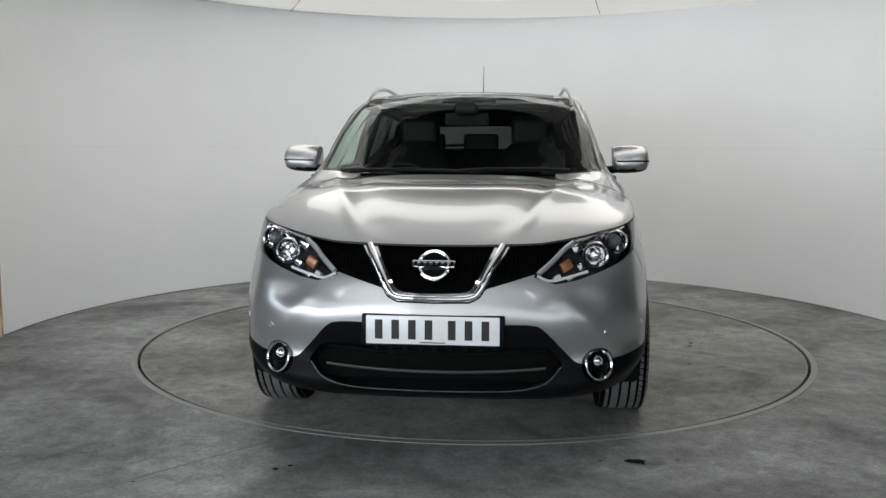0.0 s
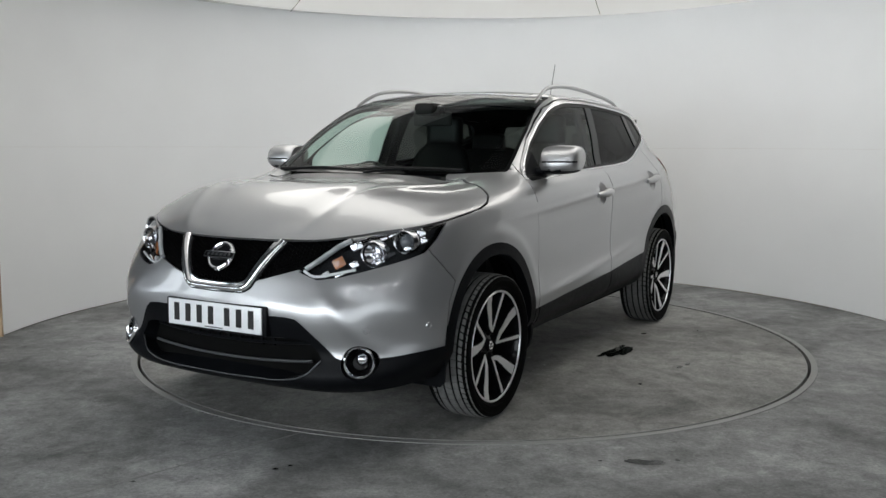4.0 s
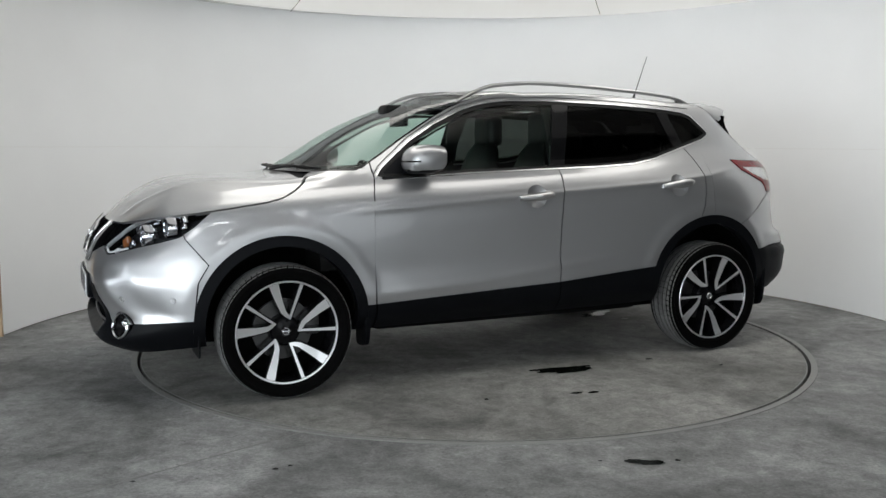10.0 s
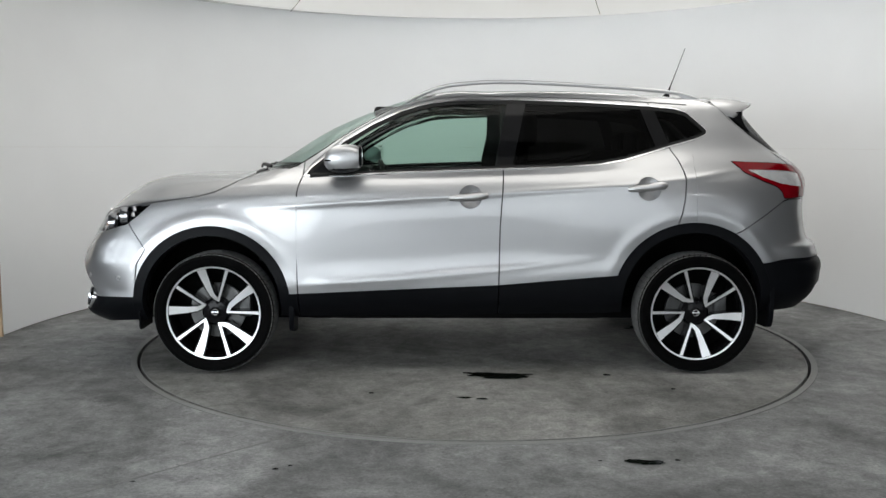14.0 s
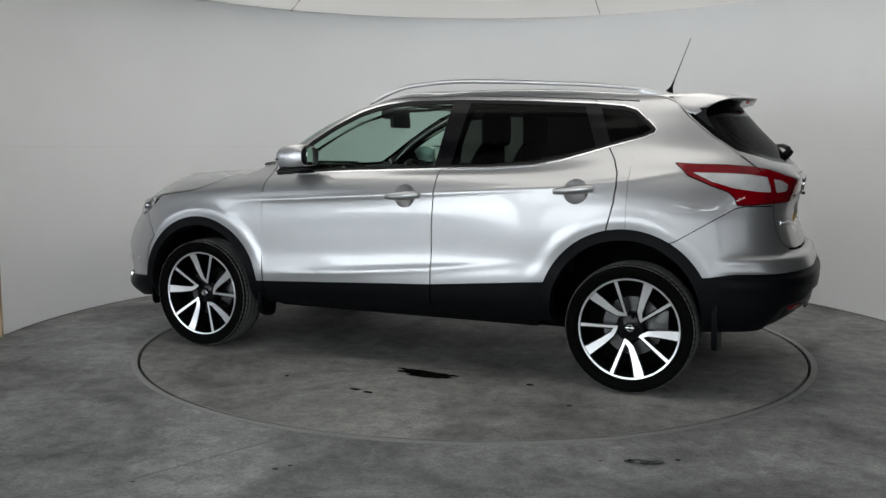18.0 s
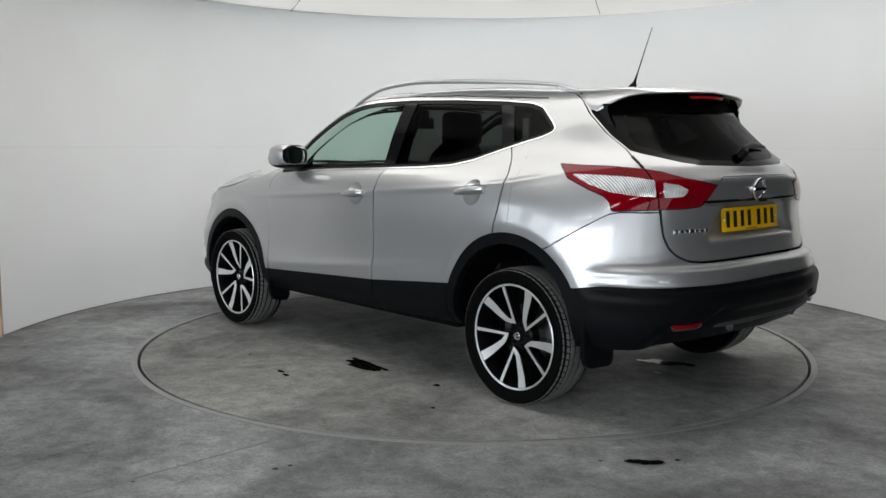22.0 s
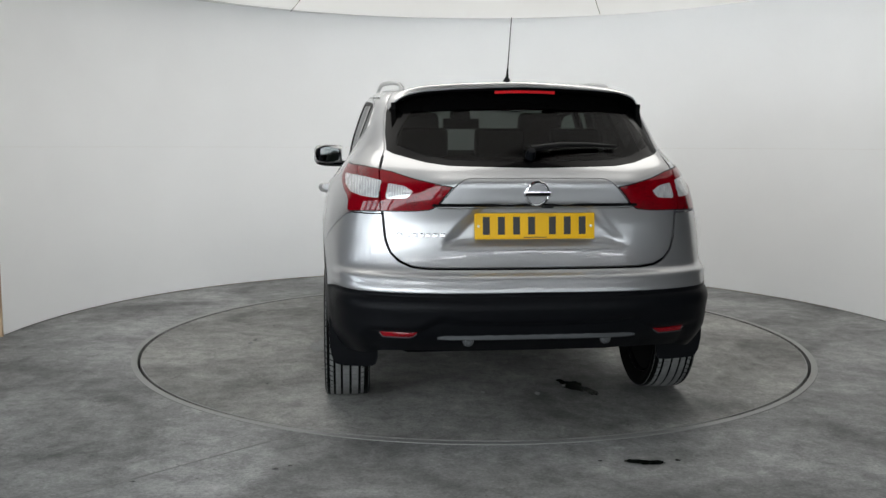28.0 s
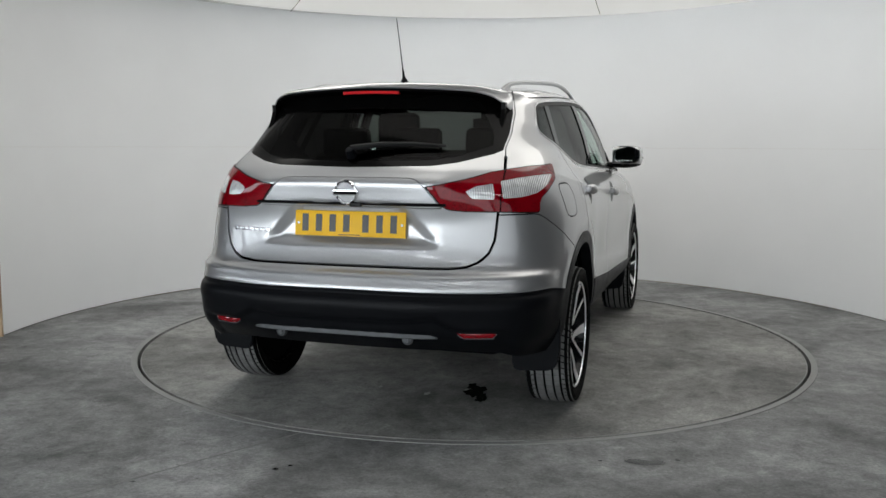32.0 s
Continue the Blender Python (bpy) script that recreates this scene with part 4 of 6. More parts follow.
def wheel(parent, name, x, y, side, spoke_at):
    """Five-pair machined alloy with tyre, brake disc and cap; its face looks along side * y."""
    R = .3330
    prof = [(.252, -.080), (.285, -.100), (.308, -.107), (.320, -.103), (.327, -.093), (.3285, -.06), (.3285, .06), (.327, .093), (.320, .103),
            (.308, .107), (.287, .105), (.268, .100), (.260, .095), (.252, .082)]
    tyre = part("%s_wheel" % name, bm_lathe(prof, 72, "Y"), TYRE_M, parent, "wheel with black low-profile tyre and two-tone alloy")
    tyre.matrix_basis = pose(x, y, WHEEL_Z, 0, 0, 0 if side > 0 else 180)
    # sidewall beads
    part("sidewall_ring", bm_lathe([(.271, .1003), (.2735, .1035), (.276, .1015)], 72, "Y"), TYRE_M, tyre)
    part("sidewall_ring", bm_lathe([(.301, .1060), (.304, .1085), (.307, .1070)], 72, "Y"), TYRE_M, tyre)
    # tread: ribs cut across into blocks
    blocks = bmesh.new()
    for w0, w1, n, skew in ((-.100, -.062, 66, .035), (-.050, -.019, 60, .0), (-.008, .022, 60, .0), (.033, .056, 60, .0), (.067, .102, 66, -.035)):
        for i in range(n):
            a0, a1 = 2 * math.pi * i / n, 2 * math.pi * (i + (.80 if abs(w0 + w1) > .1 else .93)) / n
            q = []
            for r in (R - .012, R):
                for a in (a0, a1):
                    for w, k in ((w0, 0), (w1, skew)):
                        drop = .010 if abs(w) > .09 else (.002 if abs(w) > .055 else 0)
                        q.append(blocks.verts.new(((r - drop) * math.cos(a + k), w, (r - drop) * math.sin(a + k))))
            for f in ((4, 5, 7, 6), (0, 1, 5, 4), (2, 3, 7, 6), (0, 2, 6, 4), (1, 3, 7, 5)):
                blocks.faces.new([q[k] for k in f])
    tagged(part("tread", blocks, LIT_TREAD_M, tyre, "grooved tread blocks"), kind="stuff")
    part("rim_barrel", bm_lathe([(.252, .080), (.257, .090), (.254, .093), (.247, .090), (.238, .060), (.230, .0), (.240, -.07), (.250, -.080)], 72, "Y"), GLOSS_M, tyre,
         "gloss black alloy barrel")
    part("rim_flange", bm_lathe([(.2470, .088), (.2485, .0950), (.2550, .0965), (.2580, .0935), (.2560, .088)], 72, "Y", close=True), ALLOY_M, tyre, "bright machined rim edge")
    part("brake_disc", bm_lathe([(.02, -.012), (.152, -.012), (.152, -.034), (.02, -.034)], 40, "Y"), DISC_BRAKE_M, tyre, "grey steel brake disc")
    part("caliper", bm_box(.07, .06, .13, (-.15 * side, -.02, .03), .012), DISC_BRAKE_M, tyre)
    part("back_plate", bm_lathe([(.01, -.06), (.240, -.06)], 40, "Y"), VOID_M, tyre)
    part("hub", bm_lathe([(.0, .050), (.030, .050), (.046, .044), (.066, .044), (.076, .034), (.080, -.03)], 40, "Y"), GLOSS_M, tyre, "gloss black hub")
    part("centre_cap", bm_lathe([(.0, .062), (.022, .062), (.027, .058), (.028, .046)], 32, "Y"), GLOSS_M, tyre)
    part("cap_ring", bm_lathe([(.013, .0620), (.0145, .0640), (.0175, .0640), (.019, .0620)], 28, "Y", close=True), CHROME_M, tyre, "chrome ring badge")
    part("cap_bar", bm_box(.044, .004, .007, (0, .063, 0), .001), CHROME_M, tyre)
    for k in range(5):
        a = 2 * math.pi * (k + .4) / 5
        put(part("wheel_nut", bm_lathe([(0, .056), (.007, .056), (.009, .05), (.009, .035)], 8, "Y"), GLOSS_M, tyre), pose(.053 * math.cos(a), 0, .053 * math.sin(a)))
    # five V pairs: a slim straight blade and a broad one that bends in to meet it by the hub
    broad = ([(.2490, 27.5), (.20, 26.3), (.15, 24.0), (.100, 17.5), (.085, 8.0), (.074, 0.0)], [(.2490, 38.5), (.20, 38.0), (.15, 36.8), (.094, 32.0), (.072, 20.0), (.061, -3.0)])
    slim = ([(.2490, -2.0), (.15, -2.4), (.09, -3.4), (.062, -5.0)], [(.2490, 2.0), (.15, 2.6), (.09, 4.4), (.070, 6.0)])
    for k in range(5):
        turn = Matrix.Rotation(-(math.pi - radians(spoke_at + 72 * k)), 4, "Y")
        for edges in (broad, slim):
            for nm, grow, y0, y1, mat, note in (("spoke", .006, .012, .072, GLOSS_M, ""), ("spoke_face", .0, .0715, .0745, ALLOY_M, "bright machined spoke face")):
                bm = spoke_blade(edges[0], edges[1], grow, y0, y1)
                bmesh.ops.transform(bm, matrix=turn, verts=bm.verts)
                part(nm, bm, mat, tyre, note, angle=25)
    return tyre


def split_sheet(skin, name, label, mat, car, note="", **kw):
    """Two panels, left and right, out of one label."""
    skin.cut(label, LEFT, "L", "R")
    return [skin.sheet(name, q, mat, car, note, **kw) for q in ("L", "R")]


def dish(cx, cz, r, deep):
    def lift(co):
        dx, dz = co[:, 0] - cx, co[:, 2] - cz
        q = np.clip((dx * dx + dz * dz) / (r * r), 0, 1)
        return -deep * (1 - q), 2 * deep * dx / (r * r), 2 * deep * dz / (r * r)
    return lift


def mirrored(bm):
    out = bm.copy()
    bmesh.ops.scale(out, vec=(1, -1, 1), verts=out.verts)
    return out


def both(name, bm, mat, parents, label="", angle=35):
    """A part on the left and its mirror image on the right."""
    other = mirrored(bm)
    return part(name, bm, mat, parents[0], label, angle), part(name, other, mat, parents[1], label, angle)


def bm_loft(sections):
    """A closed skin over rings of equal count, capped at both ends."""
    bm = bmesh.new()
    rings = [[bm.verts.new(q) for q in s] for s in sections]
    n = len(rings[0])
    for a, b in zip(rings, rings[1:]):
        for k in range(n):
            bm.faces.new((a[k], a[(k + 1) % n], b[(k + 1) % n], b[k]))
    bm.faces.new(rings[0][::-1]), bm.faces.new(rings[-1])
    return bm


def oval(cx, cz, ax, az, y, n=28, power=2.6, shear=0.0):
    out = []
    for k in range(n):
        w = 2 * math.pi * k / n
        c, s = math.cos(w), math.sin(w)
        x = math.copysign(abs(c) ** (2 / power), c) * ax
        z = math.copysign(abs(s) ** (2 / power), s) * az
        out.append((cx + x + shear * z, y, cz + z))
    return out


def door_mirrors(car, doors):
    """Two-tone housings on short black arms, with real mirror glass that looks back."""
    steps = ((.814, .80, .90), (.830, .93, .98), (.875, 1.0, 1.02), (.93, 1.0, 1.0), (.968, .95, .93), (.992, .84, .80), (1.004, .60, .52))
    secs = [oval(.600 - .010 * (y - .81), 1.172 + .03 * (y - .83), .105 * a, .075 * b, y, shear=-.15) for y, a, b in steps]
    shell = bm_loft(secs)
    bmesh.ops.bisect_plane(shell, geom=shell.verts[:] + shell.edges[:] + shell.faces[:], plane_co=(.512, .9, 1.18), plane_no=(-1, .05, 0), clear_outer=True)
    low = shell.copy()
    for bm, keep in ((shell, -1), (low, 1)):
        bmesh.ops.bisect_plane(bm, geom=bm.verts[:] + bm.edges[:] + bm.faces[:], plane_co=(.6, .9, 1.122), plane_no=(-.06, 0, keep), clear_outer=True)
    caps = both("mirror_cap", shell, PAINT_M, (car, car), "silver door mirror cap", 50)
    both("mirror_underside", low, BLACK_M, caps, "black plastic underside", 50)
    back = bm_slab([(q[1], q[2]) for q in [(0, .822, 1.128), (0, .815, 1.165), (0, .822, 1.232), (0, .86, 1.244), (0, .93, 1.244), (0, .966, 1.232), (0, .976, 1.19), (0, .960, 1.135), (0, .90, 1.124)]],
                   .045, "YZ", .516, .003)
    pane = bm_slab([(.830, 1.136), (.824, 1.166), (.830, 1.224), (.862, 1.234), (.93, 1.234), (.958, 1.225), (.966, 1.19), (.952, 1.143), (.90, 1.133)], .004, "YZ", .5125)
    for bm in (back, pane):
        bmesh.ops.transform(bm, matrix=Matrix.Translation((.5125, .895, 1.18)) @ Matrix.Rotation(radians(11), 4, "Z") @ Matrix.Translation((-.5125, -.895, -1.18)), verts=bm.verts)
    both("mirror_frame", back, BLACK_M, caps)
    both("mirror_glass", pane, MIRROR_M, caps, "mirror glass")
    slit = []
    for y, a, b in steps[1:]:
        zc, z = 1.172 + .03 * (y - .83), 1.163 + .012 * (y - .83)
        q = (1 - min(abs(z - zc) / (.075 * b), 1) ** 2.6) ** (1 / 2.6)
        slit.append((.600 - .010 * (y - .81) + .105 * a * q - .15 * (z - zc), y, z))
    both("mirror_indicator", bm_tube(curve_points(slit, 20), [.0045] * 20, 8), GLOSS_M, caps, "slim dark indicator strip")
    arm = bm_loft([oval(.625, 1.115, .055, .022, .775), oval(.622, 1.118, .05, .022, .82), oval(.612, 1.128, .055, .020, .87)])
    both("mirror_arm", arm, BLACK_M, caps)


def door_furniture(skin, doors_f, doors_r):
    for doors, lab, x0, x1, z0, z1, cx, cz in ((doors_f, "sides_dish", .036, -.166, .964, .980, -.075, .970), (doors_r, "sides_rear_dish", -.924, -1.129, 1.012, 1.032, -1.038, 1.016)):
        skin.cut(lab, LEFT, "L", "R")
        for q, door in zip(("L", "R"), doors):
            skin.sheet("handle_dish", q, PAINT_M, door, "silver dished handle recess", lift=dish(cx, cz, .066, .034), rim=0)
        pts, rad = [], []
        for i in range(13):
            t = i / 12
            x, z = x0 + (x1 - x0) * t, z0 + (z1 - z0) * t
            p, n = skin.feet.find(x, z, "left")
            stand = .004 + .017 * math.sin(min(t * 1.25, 1) * math.pi / 2) ** .8 if t < .95 else .016
            pts.append(p + n * stand)
            rad.append(.010 + .012 * math.sin(math.pi * min(max(t, .02), .98)) ** .5 + (.004 if .55 < t < .97 else 0))
        bm = bm_tube(pts, rad, 12, .95)
        both("door_handle", bm, HANDLE_M, (doors[0], doors[1]), "satin silver door handle")
        p, n = skin.feet.find(x1 + .018, z1 - .002, "left")
        cap = bm_box(.036, .024, .038, p + n * .007, .008)
        both("handle_cap", cap, HANDLE_M, (doors[0], doors[1]))


def roof_things(car, skin):
    # rails on feet
    k = curve_points([(.285, .606, 1.488), (.235, .600, 1.515), (.152, .590, 1.553), (.072, .582, 1.579), (-.008, .578, 1.592), (-.168, .574, 1.605), (-.327, .572, 1.607), (-.487, .570, 1.602), (-.646, .564, 1.595),
                      (-.804, .557, 1.586), (-.963, .548, 1.577), (-1.121, .537, 1.565), (-1.279, .524, 1.547), (-1.39, .514, 1.516)], 60)
    rad = [.005 + .0055 * abs(math.sin(math.pi * i / 59)) ** .3 for i in range(60)]
    rails = both("roof_rail", bm_tube([q + np.array([0, 0, -.004]) for q in k], rad, 12, 1.15), RAIL_M, (car, car), "satin silver roof rail")
    for x0, x1, y in ((-1.385, -1.26, .519),):
        q = [skin.feet.find(x0 + (x1 - x0) * t, y, "top")[0].z for t in (0, .35, .7)]
        ridge = [k[np.argmin(np.abs(k[:, 0] - (x0 + (x1 - x0) * t)))][2] for t in (0, .35, .7, 1)]
        foot = bm_slab([(x0, q[0] - .01), (x0, ridge[0] - .008), (x0 + (x1 - x0) * .35, ridge[1] - .006), (x0 + (x1 - x0) * .7, ridge[2] - .008), (x1, ridge[3] - .012),
                        (x0 + (x1 - x0) * .8, q[2] + .012), (x0 + (x1 - x0) * .62, q[2] - .01)], .024, "XZ", y - .012)
        both("rail_foot", foot, RAIL_M, rails)
    # whip aerial on its base
    base = part("aerial", bm_lathe([(.0, .075), (.004, .074), (.0055, .05), (.008, .03), (.020, .008), (.026, .0), (.0, .0)], 20, "Z"), BLACK_M, car, "black whip aerial")
    base.matrix_basis = pose(-1.340, 0, 1.553, 0, -20, 0)
    part("mast", bm_tube([(0, 0, .06), (0, 0, .2), (0, 0, .322)], [.0030, .0024, .0018], 8), BLACK_M, base)
    # spoiler: a thin silver blade from the roof out over the rear window, black below
    secs, lows = [], []
    half = [0, .15, .30, .40, .45, .49, .52, .545, .57, .588, .600]
    for y in [-v for v in half[:0:-1]] + half:
        e = abs(y)
        xf = float(np.interp(e, [0, .50, .55, .585, .60], [-1.50, -1.47, -1.45, -1.462, -1.520]))
        xt = float(np.interp(e, [0, .20, .35, .45, .51, .555, .585, .60], [-1.822, -1.800, -1.762, -1.722, -1.688, -1.650, -1.608, -1.572]))
        zt = float(np.interp(e, [0, .20, .35, .45, .51, .555, .585, .60], [1.509, 1.505, 1.499, 1.492, 1.481, 1.461, 1.431, 1.412]))
        zf = skin.feet.find(xf, e, "top")[0].z + .003
        thick = float(np.interp(e, [0, .5, .60], [.034, .030, .014]))
        up = float(np.interp(e, [0, .5, .60], [.012, .010, .004]))
        at = lambda t, d: (xf + (xt - xf) * t, y, zf + (zt - zf) * t + d)
        secs.append([at(0, 0), at(.33, up * .9), at(.66, up), at(.94, .003), at(1, -.001), at(.99, -.007), at(.7, -.008), at(.35, -.012), at(0, -.014)])
        lows.append([at(.02, -.014), at(.35, -.011), at(.7, -.007), at(.975, -.009), at(.965, -.6 * thick), at(.85, -thick), at(.6, -thick - .012), at(.3, -.044), at(.02, -.040)])
    spoiler = part("spoiler", bm_loft(secs), PAINT_M, car, "silver roof spoiler", 40)
    part("spoiler_underside", bm_loft(lows[1:-1]), GLASS_EDGE_M, spoiler, "gloss black underside", 40)
    lamp = bm_loft([[(xt + .008, y, z0), (xt - .006, y, z0), (xt - .010, y, z0 + .012), (xt - .006, y, z0 + .023), (xt + .008, y, z0 + .023)] for y, xt, z0 in
                    ((-.136, -1.782, 1.474), (-.07, -1.792, 1.476), (0, -1.796, 1.477), (.07, -1.792, 1.476), (.136, -1.782, 1.474))])
    part("brake_lamp", lamp, RED_GLOW_M, spoiler, "red high-level brake lamp")
    fin = bm_loft([[(-1.535, y, 1.408), (-1.60, y, 1.440), (-1.628, y, 1.440), (-1.624, y, 1.408), (-1.640, y, 1.372), (-1.672, y, 1.326), (-1.61, y, 1.365)] for y in (.568, .588)])
    both("spoiler_fin", fin, GLASS_EDGE_M, (spoiler, spoiler), "gloss black side fin", 30)


def nose_things(car, skin, bumper):
    f = skin.feet
    # honeycomb of the grille
    bm = bmesh.new()
    a = .017
    for i in range(-34, 35):
        for j in range(0, 18):
            y, z = i * a * 1.5 * .62, .66 + (j + .5 * (i % 2)) * a * 1.732 * .45
            if GRILLE(np.array([abs(y)]), np.array([z]))[0] < .012:
                continue
            p, n = f.find(y, z, "nose")
            x = p.x - .020
            ring = [(a * .60 * math.cos(w), a * .50 * math.sin(w)) for w in (math.pi / 3 * k for k in range(6))]
            out = [bm.verts.new((x, y + u, z + v)) for u, v in ring]
            inn = [bm.verts.new((x - .006, y + u * .72, z + v * .72)) for u, v in ring]
            for k in range(6):
                bm.faces.new((out[k], out[(k + 1) % 6], inn[(k + 1) % 6], inn[k]))
    tagged(part("grille_mesh", bm, GLOSS_M, car, "gloss black honeycomb mesh"), kind="stuff")
    # rounded chrome ridge along the V
    ridge = []
    for y, z in curve_points([(.268, .850), (.222, .77), (.175, .685), (.150, .662), (.10, .655), (0, .654), (-.10, .655), (-.150, .662), (-.175, .685), (-.222, .77), (-.268, .850)], 50):
        p, n = f.find(y, z, "nose")
        ridge.append(p + n * .004)
    part("vee_ridge", bm_tube(ridge, [.017] * 50, 12, .8), CHROME_M, car, "rounded chrome ridge of the V bar", 60)
    # badge: a ring and a bar
    p, n = f.find(0, .774, "nose")
    ring = part("front_badge", bm_lathe([(.050, .0), (.053, .010), (.0585, .013), (.064, .010), (.067, .0)], 48, "X", close=True), CHROME_M, car, "chrome ring badge")
    ring.matrix_basis = facing(p + n * .012, n + Vector((0, 0, .1)))
    bar = part("badge_bar", bm_box(.016, .168, .032, (.010, 0, 0), .005), CHROME_M, ring)
    part("bar_field", bm_box(.003, .154, .020, (.0175, 0, 0), .001), GLOSS_M, bar)
    for k in range(6):
        part("lettering_bar", bm_box(.003, .014, .013, (.0185, -.0575 + .023 * k, 0), .001), CHROME_M, bar)
    part("badge_field", bm_lathe([(.0, .004), (.051, .002)], 40, "X"), GLOSS_M, ring)
    # plate with its dark marks, carried by a plinth
    p, n = f.find(0, .533, "nose")
    plate = part("front_plate", bm_box(.006, .520, .111, (0, 0, 0), .002), PLATE_W_M, car, "white plate with black marks")
    plate.matrix_basis = facing(Vector((p.x + .016, 0, .533)), (1, 0, .02))
    plate_marks(plate)
    part("plate_plinth", bm_box(.05, .56, .125, (-.03, 0, -.002), .01), BLACK_M, plate)
    # bars of the lower intake
    for z, w in ((.452, .42), (.425, .44), (.352, .44)):
        pts = [(f.find(y, z, "nose")[0].x - .045, y, z + .02 * (y / .45) ** 2) for y in np.linspace(-w, w, 25)]
        part("intake_bar", bm_tube(pts, .006, 8), SATIN_DARK_M if z < .40 else BLACK_M, car, "slim dark intake bar")
    for i in range(9):
        y = -.24 + .06 * i
        part("intake_rib", bm_box(.012, .014, .045, (f.find(y, .43, "nose")[0].x - .055, y, .438), .002), BLACK_M, car)
    rim = [(f.find(y, z, "nose")[0] + Vector((.004, 0, 0))) for y, z in
           curve_points([(-.50, .385), (-.44, .325), (-.34, .297), (-.2, .288), (0, .285), (.2, .288), (.34, .297), (.44, .325), (.50, .385)], 60)]
    part("intake_edge", bm_tube(rim, .003, 8), SATIN_DARK_M, car, "gloss black lower intake edge")
    # fog lamps with chrome rings
    p, n = f.find(.645, .382, "nose")
    n = (n + Vector((.25, .12, 0))).normalized()
    for s in (1, -1):
        q, m = Vector((p.x - .004, p.y * s, p.z)), Vector((n.x, n.y * s, n.z))
        bezel = part("fog_light", bm_lathe([(.053, -.02), (.0535, .010), (.058, .016), (.063, .012), (.066, -.01)], 40, "X"), CHROME_M, car, "round fog lamp in a chrome ring")
        bezel.matrix_basis = facing(q, m)
        part("fog_bowl", bm_lathe([(.0, -.045), (.03, -.042), (.054, -.006)], 32, "X"), GLOSS_M, bezel)
        put(part("fog_lens", bm_lathe([(.0, .018), (.012, .016), (.022, .008), (.027, -.008), (.027, -.03)], 28, "X"), REFLECTOR_M, bezel, "bright fog lamp lens"), pose(-.014, .010 * s, .016))
    # parking sensors
    for y, z in ((.677, .514), (.838, .517), (.30, .59)):
        if y < .5:
            continue
        p, n = f.find(y, z, "nose")
        for s in (1, -1):
            o = part("parking_sensor", bm_lathe([(.0, .004), (.008, .004), (.0095, .001), (.012, .0035), (.014, .0), (.014, -.01)], 20, "X"), HANDLE_M, bumper)
            o.matrix_basis = facing(Vector((p.x, p.y * s, p.z)), Vector((n.x, n.y * s, n.z)))
    # wipers on the cowl
    for y0, y1, dz in ((-.60, .08, 0), (.02, .56, .006)):
        pts = []
        for t in np.linspace(0, 1, 14):
            y = y0 + (y1 - y0) * t
            x = np.interp(abs(y), [0, .3, .52, .62], [1.185, 1.165, 1.09, 1.035])
            pts.append((x - .015, y, 1.118 + dz + .008 * math.sin(t * math.pi)))
        w = part("wiper", bm_tube(pts, .0085, 8), RUBBER_M, car, "black windscreen wiper")
        part("wiper_arm", bm_tube([(pts[0][0] + .03, pts[0][1] * 1.0 + .05, 1.110), (pts[5][0] + .012, pts[5][1], 1.126), (pts[8][0], pts[8][1], 1.132)], .007, 8), BLACK_M, w)


def plate_marks(plate):
    """Seven plain upright bars in place of the characters, and a small line below."""
    for k, y in enumerate((.205, .140, .075, -.015, -.080, -.145, -.210)):
        part("plate_mark", bm_box(.0012, .030, .076, (.0036, y, .002)), INK_M, plate)
    part("plate_mark", bm_box(.0012, .10, .004, (.0036, 0, -.048)), INK_M, plate)
    for y in (.243, -.243):
        put(part("plate_cap", bm_lathe([(.0, .002), (.005, .001), (.006, .0)], 12, "X"), PLATE_W_M, plate), pose(.003, y, .0))


